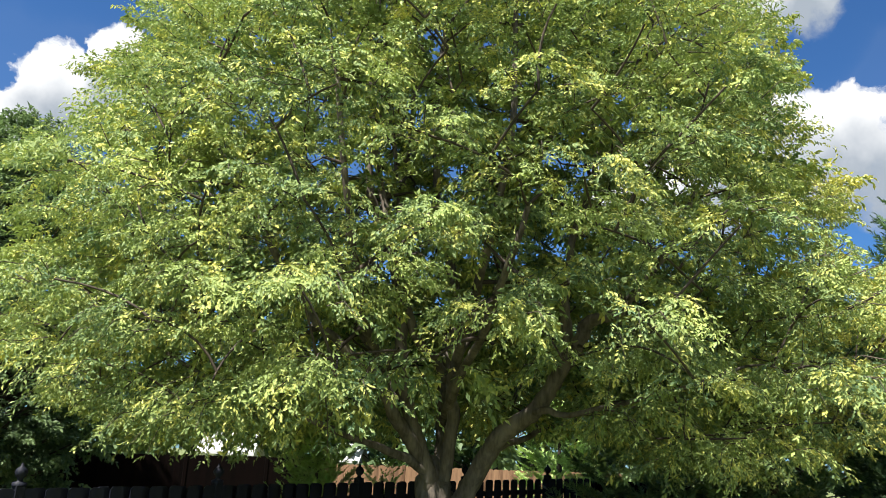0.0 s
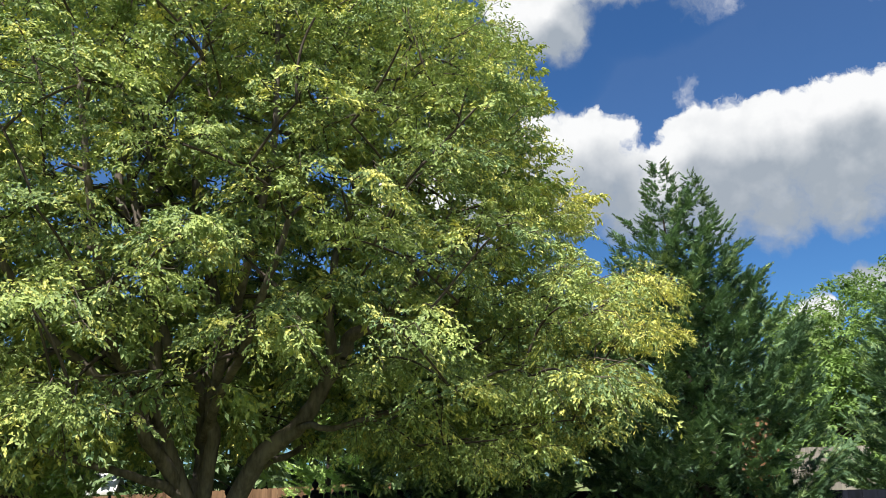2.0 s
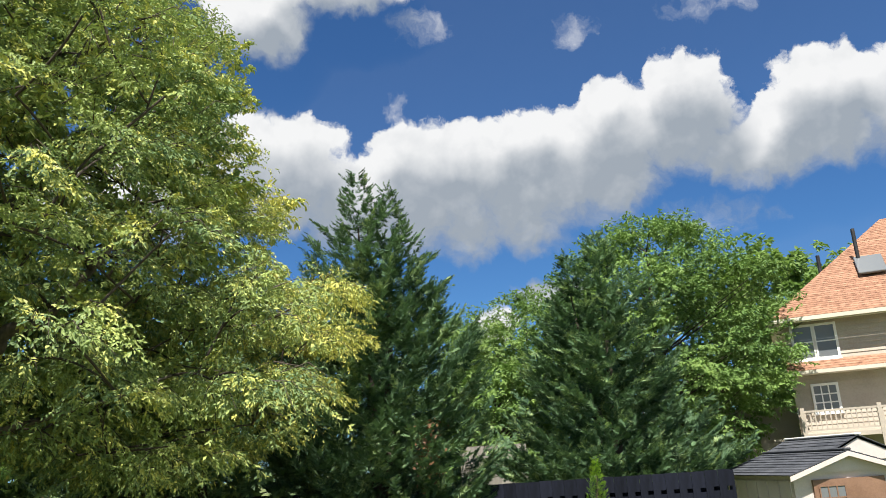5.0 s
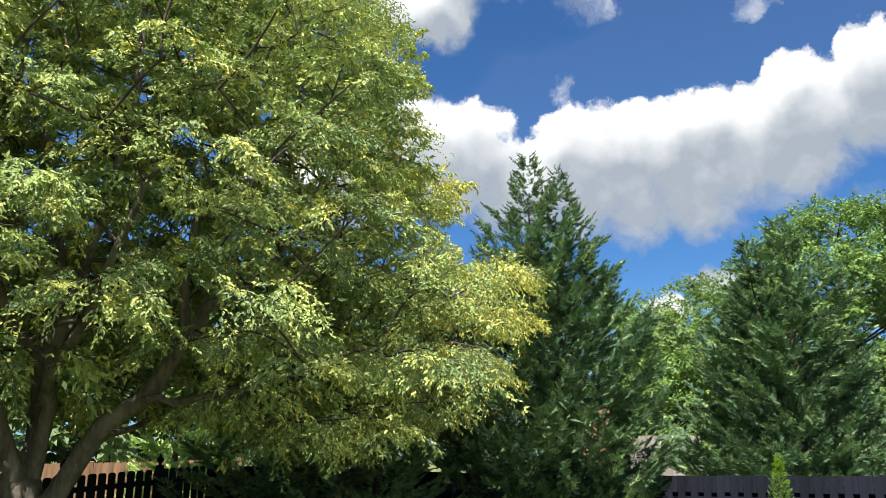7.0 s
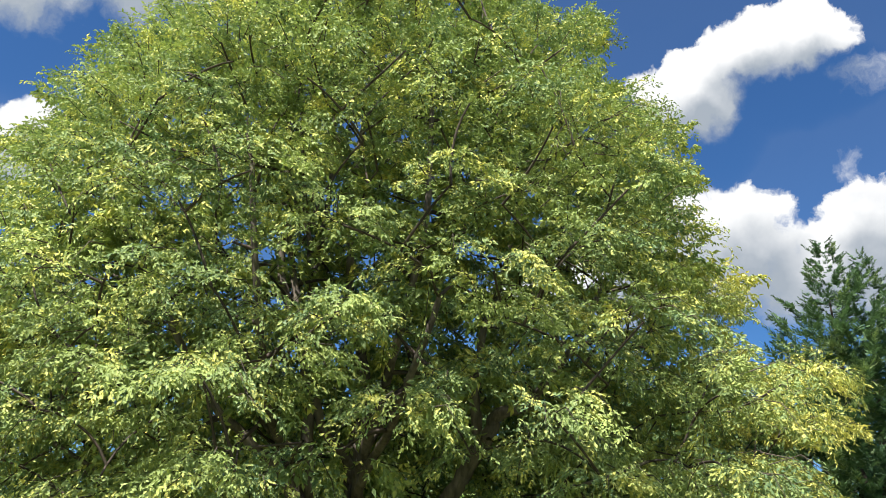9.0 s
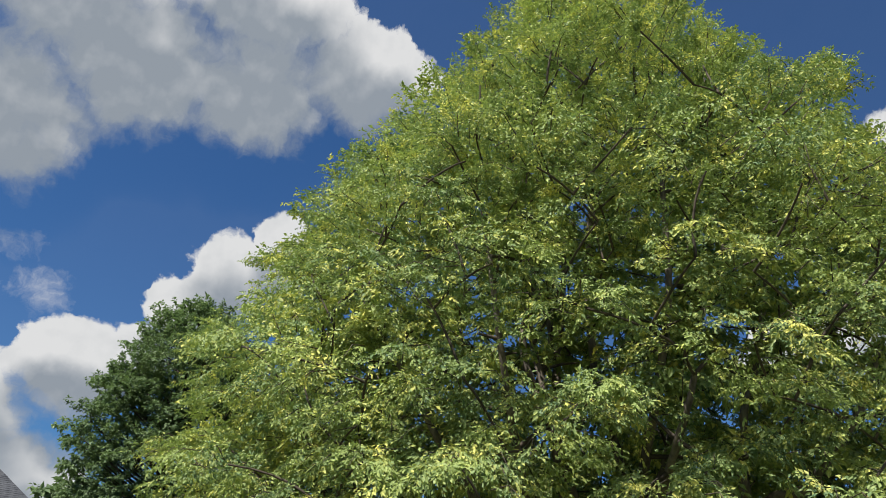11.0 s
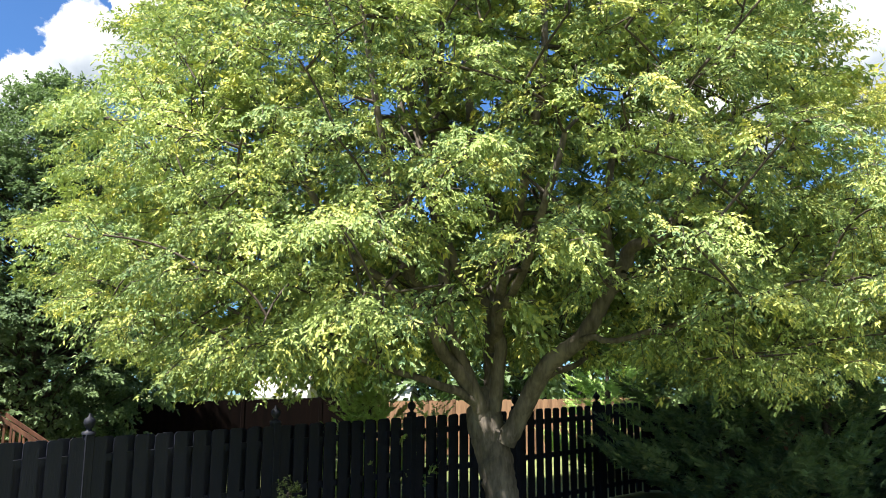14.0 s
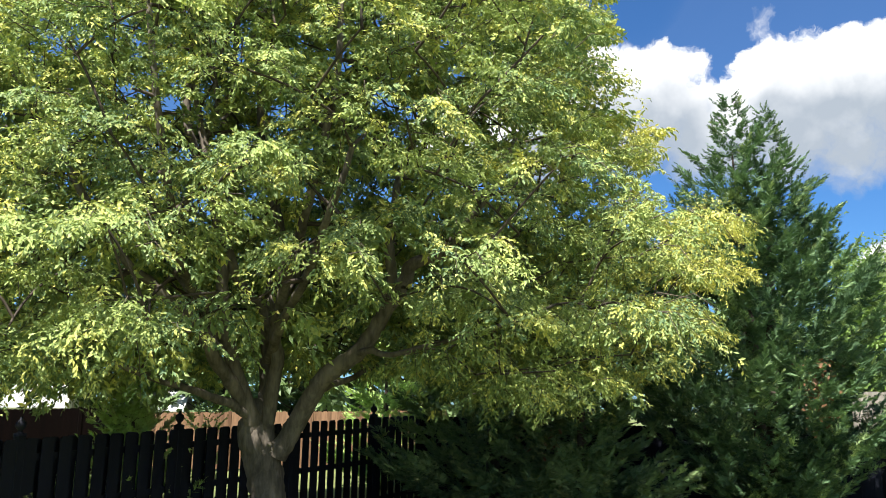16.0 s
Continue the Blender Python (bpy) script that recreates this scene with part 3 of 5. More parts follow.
    limb([(-0.75, 3.0, 11.6), (-1.5, 5.5, 10.6), (-3.0, 8.5, 9.6), (-4.5, 13, 8.5), (-6, 18, 8.1)], 0.07, 0.03)
    nodes, rads = np.concatenate(nodes), np.concatenate(rads)

    def scatter(want, gap, inner, outer, rounds):
        """Ends of boughs, spread between two shells and trimmed to fit the camera's view."""
        centres, grid = [], {}
        for _ in range(rounds):
            p = rng.uniform((-8.2, 4.6, 1.3), (8.4, 17.6, 14.6), (5000, 3))
            d = p - np.array([0.2, 11.3, 4.2])
            half = np.stack([np.full(len(p), 8.4), np.where(d[:, 1] < 0, 4.7, 5.4), np.where(d[:, 2] < 0, 4.6, 10.2)], 1)
            rr = np.linalg.norm(d / half, axis=1)
            az, el = bearing(p)
            m = np.degrees(0.62 / np.linalg.norm(p - EYE_AT, axis=1))
            left, right = np.interp(el + m * 0.3, CROWN[:, 0], CROWN[:, 1]), np.interp(el + m * 0.3, CROWN[:, 0], CROWN[:, 2])
            ragged = 1.0 * np.sin(el * 1.9) + 0.8 * np.sin(el * 4.3 + 1)
            low = np.interp(az, RIM[:, 0], RIM[:, 1]) + 0.5 * np.sin(az * 1.3)
            keep = (rr < outer) & (rr > inner) & (az < left - m + ragged) & (az > right + m + ragged) & (el > low + m * 0.7) & (el < 46)
            chance = np.where(p[:, 1] > 12.6, 0.6, 1.0) * np.where((p[:, 0] > 1.5) & (p[:, 1] > 13.0) & (el < 20), 0.6, 1.0) * np.where((p[:, 0] > 4.0) & (p[:, 1] > 11.6) & (el < 16), 0.7, 1.0)
            for a0, e0, ra, re, stay in THIN:
                chance = np.where((((az - a0) / ra) ** 2 + ((el - e0) / re) ** 2 < 1) & ((el > 15) | (p[:, 1] < 11.6)), chance * stay, chance)
            keep &= rng.random(len(p)) < chance
            for c in p[keep]:
                if len(centres) >= want:
                    break
                key = tuple(np.floor(c / gap).astype(int))
                near = any((o[0] - c[0]) ** 2 + (o[1] - c[1]) ** 2 + (o[2] - c[2]) ** 2 < gap * gap
                           for dx in (-1, 0, 1) for dy in (-1, 0, 1) for dz in (-1, 0, 1) for o in grid.get((key[0] + dx, key[1] + dy, key[2] + dz), ()))
                if not near:
                    grid.setdefault(key, []).append(c)
                    centres.append(c)
        return np.array(centres)

    hub = np.array([TREE_AT.x, TREE_AT.y, 4.0])
    lobes, core = scatter(970, 0.8, 0.55, 1.0, 60), scatter(380, 0.76, 0.05, 0.55, 30)
    ends = np.concatenate([lobes, core])
    wood = []

    def grow(targets, thick, thin, sides, rise):
        """Wood from the nearest bough towards each target, the near ones first."""
        nonlocal nodes, rads
        for c in targets[np.argsort(np.linalg.norm(targets - hub, axis=1))]:
            d = np.linalg.norm(nodes - c, axis=1) + 0.3 * np.maximum(nodes[:, 2] - c[2] + 0.2, 0)
            k = int(np.argmin(d))
            a, r0 = nodes[k], max(min(rads[k] * 0.75, thick), thin * 1.5)
            span = np.linalg.norm(c - a)
            mid = (a + c) / 2 + rng.normal(size=3) * 0.07 * span + np.array([0, 0, rise * span])
            s = np.linspace(0, 1, 6)[:, None]
            line = (1 - s) ** 2 * a + 2 * s * (1 - s) * mid + s * s * c
            rad = np.linspace(r0, thin, 6)
            wood.append(tube(line, rad, sides))
            nodes, rads = np.concatenate([nodes, line[2:]]), np.concatenate([rads, rad[2:]])

    grow(ends, 0.034, 0.010, 5, 0.08)
    out_dir = unit(ends - hub)
    upness = np.clip((ends[:, 2] - 4.5) / 7.0, 0, 1)
    radius = rng.uniform(0.36, 0.62, len(ends))
    near, close = ends[:, 1] < 12.4, ends[:, 1] < 9.2
    inner = np.arange(len(ends)) >= len(lobes)
    leaves = []
    for pick, count, twigs, each, leaf in ((close & ~inner, 24, 9, 7, 0.049), (near & ~close & ~inner, 23, 8, 6, 0.055), (~near & ~inner, 16, 6, 5, 0.105), (inner, 16, 6, 5, 0.108)):
        foot, way, length, face = domes(rng, ends[pick], out_dir[pick], radius[pick], count, upness[pick])
        tip = foot + unit(way) * length[:, None] * 0.6
        az, el = bearing(tip)
        low = np.interp(az, RIM[:, 0], RIM[:, 1])
        keep = (el > low) & (az < np.interp(el, CROWN[:, 0], CROWN[:, 1]) + 1.6) & (az > np.interp(el, CROWN[:, 0], CROWN[:, 2]) - 1.6)
        keep &= ~hides_bough(tip) | (rng.random(len(tip)) < 0.2)
        for a0, e0, ra, re in HOLES:
            keep &= (((az - a0) / ra) ** 2 + ((el - e0) / re) ** 2 > rng.uniform(0.6, 1.4, len(tip))) | (rng.random(len(tip)) < 0.05)
        foot, way, length, face = foot[keep], way[keep], length[keep], face[keep]
        lift = np.clip((foot[:, 2] - 4.5) / 7.0, 0, 1)
        leaves.append(sprays(rng, foot, way, length, leaf, 0.45, 0.42 - 0.30 * lift, twigs, each, 0.42, face))
        shoot = foot + unit(way) * length[:, None] - np.array([0, 0, 1.0]) * (length * (0.42 - 0.30 * lift))[:, None]
        for a, b, c in zip(foot[::3], (foot + unit(way) * length[:, None] * 0.55)[::3], shoot[::3]):
            wood.append(tube([a, b, c], (0.006, 0.0045, 0.002), 3))
    v, f = joined(wood)
    child("branchwork", mesh_of("branchwork", v - base, f, BARK_DARK, True), tree, kind="stuff")
    v, f = joined(leaves)
    child("crown", mesh_of("crown", v - base, f, LEAF), tree, "yellow-green drooping oval leaves", kind="stuff")


build_large_tree()


# ---- other trees ----
def broadleaf(name, az, dist, profile, label, leaf, clumps, per, mat, seed, depth=1.0, clump=(0.5, 0.9), squash=1.0, group="", trunk_r=0.18):
    """profile: pairs of height above ground and radius."""
    rng = np.random.default_rng(seed)
    at = spot(az, dist)
    g = ground_z(at.x, at.y)
    tree = thing(name, (at.x, at.y, g), label, "tree", group)
    prof = np.array(profile)
    top = prof[-1, 0]
    line, rad = smooth_line([(0, 0, -0.1), (0.05, 0, top * 0.3), (-0.06, 0.05, top * 0.6), (0, 0, top * 0.93)], (trunk_r, trunk_r * 0.75, trunk_r * 0.45, 0.02))
    v, f = tube(line, rad, 8, 0.1, rng)
    child("trunk", mesh_of("trunk", v, f, BARK_DARK, True), tree)
    z = rng.uniform(prof[0, 0], top, clumps * 4)
    rz = np.interp(z, prof[:, 0], prof[:, 1])
    pick = rng.random(len(z)) < rz / rz.max() + 0.12
    z, rz = z[pick][:clumps], rz[pick][:clumps]
    th = rng.uniform(0, 2 * np.pi, len(z))
    lump = 1 + 0.07 * np.sin(3 * th + z * 1.7 + seed) + 0.06 * np.sin(5 * th - z * 2.9)
    r = rz * np.sqrt(rng.uniform(0.12, 1.0, len(z)) ** 0.7) * lump
    c = np.stack([np.cos(th) * r, np.sin(th) * r * depth, z], 1)
    wood = []
    for q in c[::3]:
        a = np.array([0, 0, max(q[2] - np.hypot(q[0], q[1]) * 0.6, 0.6)])
        s = np.linspace(0, 1, 4)[:, None]
        wood.append(tube(a * (1 - s) + q * s + np.array([0, 0, 0.1]) * s * (1 - s), np.linspace(0.04, 0.01, 4), 4))
    v, f = joined(wood)
    child("branchwork", mesh_of("branchwork", v, f, BARK_DARK, True), tree, kind="stuff")
    out_dir = unit(c - np.array([0, 0, top * 0.35]))
    foot, way, length, face = domes(rng, c, out_dir, rng.uniform(*clump, len(c)), max(per // 30, 1), np.clip(z / top, 0, 1))
    v, f = sprays(rng, foot, way, length, leaf, 0.55, 0.3, 6, 5, 0.4, face)
    child("crown", mesh_of("crown", v, f, mat), tree, kind="stuff")
    return tree


def spray_mesh(rng, origin, axis, size, spikes=7):
    """Flat feathery sprays: thin pointed blades on both sides of a rib."""
    n = len(origin)
    a = unit(axis)
    s = unit(np.cross(a, rng.normal(size=(n, 3)) * 0.5 + np.array([0, 0, 1.0])))
    vs = []
    for k in range(spikes):
        t = 0.0 if k == 0 else 0.08 + 0.72 * ((k - 1) // 2) / max((spikes - 1) // 2, 1)
        sgn = 0 if k == 0 else (1 if k % 2 else -1)
        ln = 1.0 if k == 0 else 0.55 * (1 - 0.55 * t)
        d = unit(a + s * sgn * (0.75 + rng.uniform(-0.15, 0.15, (n, 1))) + rng.normal(size=(n, 3)) * 0.10)
        p = origin + a * (t * size)[:, None]
        w = np.cross(d, np.cross(a, s) + 1e-6)
        w = unit(w) * (size * 0.085)[:, None]
        vs.append(np.stack([p - w, p + w, p + d * (ln * size)[:, None]], 1))
    v = np.stack(vs, 1).reshape(-1, 3)
    return v, np.arange(len(v)).reshape(-1, 3)


def conifer(name, az, dist, tops, radius, label, seed, boughs=420, spray=0.34, mat=None, dry=0, power=0.85, lift=0.75, plumes=5.5, group="", skirt=0.1, tip=0.14, shoulder=0.0, waist=1.0):
    """tops: (sideways, height) for each leader, from the same foot."""
    rng = np.random.default_rng(seed)
    at = spot(az, dist)
    g = ground_z(at.x, at.y)
    tree = thing(name, (at.x, at.y, g), label, "tree", group)
    O, A, S = [], [], []
    H0 = max(h for _, h in tops)
    side = np.array(unit(np.array([at.y, -at.x, 0.0])))
    for sx, H in tops:
        lean = side * sx
        line, rad = smooth_line([(0, 0, -0.1), lean * 0.5 + (0, 0, H * 0.4), lean + (0, 0, H * 0.86)], (0.16, 0.1, 0.012))
        v, f = tube(line, rad, 7, 0.1, rng)
        child("trunk", mesh_of("trunk", v, f, BARK_DARK, True), tree)
        n = int(boughs * (H / H0) / len(tops) * (1.25 if len(tops) > 1 else 1))
        u = (np.arange(n) + 0.5) / n
        h = H * (skirt * 0.3 + (1 - skirt * 0.3) * (1 - (1 - u * 0.998) ** 1.2))
        th = np.arange(n) * 2.39996 + rng.normal(size=n) * 0.3
        full = np.minimum((H - h) / (shoulder or H), 1.0)
        reach = (radius * (H / H0) * full ** power + tip) * rng.uniform(0.62, 1.15, n) * (waist + (1 - waist) * np.minimum(h / (0.35 * H), 1.0))
        for hi, ti, ri in zip(h, th, reach):
            foot = lean * min(hi / H, 1) + np.array([0, 0, max(hi - lift * ri * 0.75, 0.12)])
            out = np.array([math.cos(ti), math.sin(ti), 0])
            m = int(max(3, ri * plumes))
            s = np.where(rng.random(m) < 0.8, 1.0 - 0.5 * rng.random(m) ** 1.3, rng.uniform(0.05, 0.5, m))
            rise = lift * ri * (0.25 * s + 0.60 * s * s) - 0.10 * ri * s
            across = np.array([-out[1], out[0], 0])
            wide = (0.10 + 0.34 * ri) * (1.08 - s)
            o = foot + out * (s * ri)[:, None] + np.array([0, 0, 1.0]) * rise[:, None] + across * (rng.normal(size=m) * 0.6 * wide)[:, None] + np.array([0, 0, 1.0]) * (rng.normal(size=m) * 0.05)[:, None]
            d = unit(out * 0.8 + across * (rng.normal(size=m) * 0.28)[:, None] + np.array([0, 0, lift * 0.55]) + rng.normal(size=(m, 3)) * 0.14)
            # each plume: an upswept rib with sprays in two ranks, short towards its tip
            span = spray * 1.7 * min(0.4 + 0.75 * ri, 1.0) * rng.uniform(0.7, 1.2, m)
            k = 11
            q = (np.arange(k) + 0.5) / k
            flat = unit(np.cross(d, np.array([0, 0, 1.0]) + rng.normal(size=(m, 3)) * 0.45))
            rank = np.where(np.arange(k) % 2, 1.0, -1.0)
            rib = o[:, None] + d[:, None] * (span[:, None] * q)[..., None] + np.array([0, 0, 0.22]) * (span[:, None] * q * q)[..., None]
            ax = d[:, None] * (0.55 + 0.6 * q)[None, :, None] + flat[:, None] * (rank * (1.0 - 0.8 * q))[None, :, None] + np.array([0, 0, 0.18]) + rng.normal(size=(m, k, 3)) * 0.15
            O.append(rib.reshape(-1, 3))
            A.append(ax.reshape(-1, 3))
            S.append((span[:, None] * (0.56 - 0.30 * q) * rng.uniform(0.8, 1.15, (m, k))).ravel())
    O, A, S = np.concatenate(O), np.concatenate(A), np.concatenate(S)
    v, f = spray_mesh(rng, O, A, S)
    child("foliage", mesh_of("foliage", v, f, mat or NEEDLE), tree, kind="stuff")
    if dry:
        pick = rng.choice(len(O), dry, replace=False)
        toward = unit(np.array([-at.x, -at.y, 0.0]))
        c = toward * radius * 0.72 + side * radius * 0.35 + np.array([0, 0, H0 * 0.29])
        v, f = spray_mesh(rng, c + rng.normal(size=(dry, 3)) * np.array([0.17, 0.17, 0.26]), A[pick], S[pick] * 0.6)
        child("dry_patch", mesh_of("dry_patch", v, f, NEEDLE_BROWN), tree, "dry rust-brown sprays", kind="stuff")
    return tree


broadleaf("dark_tree", 29.6, 21.0, [(0.0, 1.5), (1.0, 1.95), (2.2, 2.4), (3.0, 2.55), (4.8, 2.4), (6.6, 1.95), (8.0, 1.5), (9.0, 0.95), (9.6, 0.35)], "tall dense dark green tree beyond the black fence", 0.10, 1500, 120, LEAF_DARK, 11, clump=(0.30, 0.50), trunk_r=0.22)
conifer("cypress", -34.4, 15.0, [(-0.28, 7.65), (0.32, 7.25)], 2.15, "tall twin-topped dark green cypress with a dry patch", 21, 330, 0.21, dry=120, plumes=9.0, power=1.0, lift=0.85, tip=0.05, shoulder=4.2, waist=0.45)
conifer("cypress", -50.2, 21.0, [(-0.75, 6.95), (0.05, 7.4)], 2.9, "broad dark green cypress behind the navy fence", 22, 250, 0.29, power=0.95, plumes=6.5, lift=0.75, tip=0.10, shoulder=6.0)
conifer("cypress", -16.4, 15.4, [(0.0, 5.2)], 2.25, "dark green cypress in the shade of the large tree", 23, 200, 0.23, LIFTED_NEEDLE, dry=40, plumes=7.0, lift=0.6, power=0.7)
conifer("cypress", -8.8, 19.6, [(0.0, 3.4)], 1.5, "small light green cypress behind the black fence", 25, 130, 0.26, PINE, plumes=4.5)
conifer("cypress", -22.5, 14.6, [(0.0, 3.4)], 1.7, "low dark green cypress in shade", 24, 140, 0.21, LIFTED_NEEDLE, plumes=7.0, lift=0.6, power=0.7)
broadleaf("maple_tree", -53.6, 29.0, [(1.4, 1.6), (3.0, 3.3), (5.0, 3.9), (7.0, 3.4), (8.2, 2.1), (9.1, 0.6)], "bright green broad maple in front of the tan house", 0.13, 330, 330, LEAF_MAPLE, 31, clump=(0.6, 0.95), trunk_r=0.2)
broadleaf("woodland_tree", -44.5, 42.0, [(0.5, 2.6), (3.0, 4.2), (5.6, 4.0), (7.8, 2.4), (9.1, 0.5)], "bushy green woodland tree in the distance", 0.19, 260, 180, LEAF_FAR, 32, clump=(0.9, 1.5), group="woodland")
broadleaf("woodland_tree", -39.0, 46.0, [(0.5, 2.6), (3.0, 4.0), (5.4, 3.8), (7.2, 2.2), (8.5, 0.5)], "bushy green woodland tree in the distance", 0.19, 240, 180, LEAF_FAR, 33, clump=(0.9, 1.5), group="woodland")
broadleaf("woodland_tree", -60.5, 60.0, [(0.5, 4.0), (5.0, 6.0), (9.0, 5.0), (12.0, 2.8), (13.6, 0.5)], "bushy green woodland tree in the distance", 0.5, 280, 100, LEAF_FAR, 34, clump=(1.2, 2.0), group="woodland")
broadleaf("woodland_tree", -66.0, 66.0, [(0.5, 4.0), (5.0, 6.0), (9.0, 5.0), (12.0, 2.8), (14.0, 0.5)], "bushy green woodland tree in the distance", 0.5, 260, 100, LEAF_FAR, 35, clump=(1.2, 2.0), group="woodland")
broadleaf("woodland_tree", -42.0, 30.0, [(0.2, 1.4), (1.5, 2.2), (3.0, 2.0), (4.4, 0.5)], "light green shrubby tree behind the gate", 0.2, 200, 90, LEAF_MAPLE, 36, group="woodland")
# the dark tree's leaf colour stands in for shade behind the trunk
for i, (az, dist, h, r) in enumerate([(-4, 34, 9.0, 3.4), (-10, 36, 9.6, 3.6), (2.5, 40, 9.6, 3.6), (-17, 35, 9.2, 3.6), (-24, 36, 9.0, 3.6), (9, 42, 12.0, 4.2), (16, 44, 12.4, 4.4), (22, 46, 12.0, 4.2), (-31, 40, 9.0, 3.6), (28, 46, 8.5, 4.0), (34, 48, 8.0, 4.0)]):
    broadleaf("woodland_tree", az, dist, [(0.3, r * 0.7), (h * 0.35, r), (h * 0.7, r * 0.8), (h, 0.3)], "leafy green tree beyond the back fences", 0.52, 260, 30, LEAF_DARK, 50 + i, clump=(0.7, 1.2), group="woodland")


# ---- fences ----
def picket_mesh(name, mat, w=0.16, h=1.55, t=0.018, ear=0.03):
    bm = bmesh.new()
    out = [(-w / 2, 0), (w / 2, 0), (w / 2, h - ear), (w / 2 - ear, h), (-w / 2 + ear, h), (-w / 2, h - ear)]
    a, b = [bm.verts.new((x, -t / 2, z)) for x, z in out], [bm.verts.new((x, t / 2, z)) for x, z in out]
    bm.faces.new(a)
    bm.faces.new(b[::-1])
    for i in range(6):
        bm.faces.new((a[(i + 1) % 6], a[i], b[i], b[(i + 1) % 6]))
    bmesh.ops.recalc_face_normals(bm, faces=bm.faces)
    me = bpy.data.meshes.new(name)
    bm.to_mesh(me)
    bm.free()
    me.materials.append(mat)
    return me


def notched_board(name, mat, w=0.236, h=1.75, t=0.02, cut=(0.30, 0.375), depth=0.10):
    """A wide flat board with a small slot cut into one edge below its top."""
    bm = bmesh.new()
    a, b, c = w / 2, h - cut[1], h - cut[0]
    out = [(-a, 0), (a, 0), (a, b), (a - depth, b), (a - depth, c), (a, c), (a, h), (-a, h)]
    front, back = [bm.verts.new((x, -t / 2, z)) for x, z in out], [bm.verts.new((x, t / 2, z)) for x, z in out]
    for q in ((0, 1, 2, 3), (0, 3, 4, 7), (4, 5, 6, 7)):
        bm.faces.new([front[i] for i in q])
        bm.faces.new([back[i] for i in reversed(q)])
    for i in range(8):
        j = (i + 1) % 8
        bm.faces.new((front[j], front[i], back[i], back[j]))
    bmesh.ops.recalc_face_normals(bm, faces=bm.faces)
    me = bpy.data.meshes.new(name)
    bm.to_mesh(me)
    bm.free()
    me.materials.append(mat)
    return me


def finial(parent, mat, at):
    prof = [(0.075, 0), (0.075, 0.03), (0.03, 0.045), (0.028, 0.07), (0.055, 0.10), (0.066, 0.135), (0.055, 0.17), (0.02, 0.20), (0.012, 0.235)]
    ang = np.linspace(0, 2 * np.pi, 12, endpoint=False)
    v = np.array([(r * math.cos(a), r * math.sin(a), z) for r, z in prof for a in ang])
    i, j = np.meshgrid(np.arange(len(prof) - 1), np.arange(12), indexing="ij")
    a, b = i * 12 + j, i * 12 + (j + 1) % 12
    child("finial", mesh_of("finial", v, np.stack([a, b, b + 12, a + 12], -1).reshape(-1, 4), mat, True), parent, at=at)


def fence_run(a, b, mat, label, height=1.8, pitch=0.24, shadowbox=True, finials=True, post_every=10, group="", slots=False, skip=(), back=0.0, lift=(0.0, 0.0)):
    a, b = Vector(a), Vector(b)
    span = (b - a).to_2d().length
    rz = math.degrees(math.atan2(b.y - a.y, b.x - a.x))
    za, zb = ground_z(a.x, a.y) + lift[0], ground_z(b.x, b.y) + lift[1]
    fence = thing("fence", (a.x, a.y, za), label, "fence", group, rz=rz)
    n = int(round(span / pitch))
    rise = (zb - za) / span
    rng = random.Random(int(span * 100) + n)
    me = notched_board("board", mat, h=height - 0.05) if slots else picket_mesh("picket", mat, h=height - 0.05)
    for i in range(n):
        if i in skip:
            continue
        x = (i + 0.5) * pitch
        child("board" if slots else "picket", me, fence, at=pose(x, -0.045, rise * x + 0.05 + rng.uniform(-0.006, 0.006), 0, 0 if slots else rng.uniform(-0.35, 0.35), rng.uniform(-0.8, 0.8)))
    behind = me
    if shadowbox and not slots:
        for i in range(n - 1):
            if i in skip:
                continue
            x = (i + 1.0) * pitch + rng.uniform(-0.008, 0.008)
            child("picket", behind, fence, at=pose(x, 0.045, rise * x + 0.045 + rng.uniform(-0.006, 0.006), 0, rng.uniform(-0.35, 0.35), 0))
    for z in (0.22, height * 0.52, height - (0.62 if slots else 0.27)):
        bm = bmesh.new()
        box(bm, 0, span, -0.024, 0.024, z, z + 0.085)
        for v in bm.verts:
            v.co.z += rise * v.co.x
        part("rail", bm, mat, fence)
    if slots:
        # added board that hides the lit ground, so the slots look shaded
        bm = box(bmesh.new(), 0, span, 0.07, 0.09, height - 0.47, height - 0.2)
        for v in bm.verts:
            v.co.z += rise * v.co.x
        part("backing_board", bm, mat, fence)
    for k in range(0, n + 1, post_every):
        x = k * pitch
        bm = box(bmesh.new(), x - 0.05, x + 0.05, -0.07, 0.055, 0, height + 0.03, 0.006)
        for v in bm.verts:
            v.co.z += rise * x
        post = part("post", bm, mat, fence, at=Matrix.Translation((0, 0.06, -0.05)) if slots else None)
        if finials:
            finial(post, mat, pose(x, -0.008, rise * x + height + 0.03))
    return fence


F0, FD = Vector((-4.366, 9.356, 0)), Vector((0.16498, 0.17430, 0))
corner = F0 + FD * 47
fence_run(F0 - FD * 30, corner, BLACK_PAINT, "black painted shadowbox picket fence with ball finials", group="black fences")
R0, R1 = spot(-36.5, 17.2), spot(-57.0, 16.6)


def along_navy(az):
    """Where the bearing az meets the navy fence's line."""
    d, e = heading(az), R1 - R0
    o = Vector((0, 0.43, 0)) - R0
    k = (o.x * d.y - o.y * d.x) / (e.x * d.y - e.y * d.x)
    return R0 + e * k


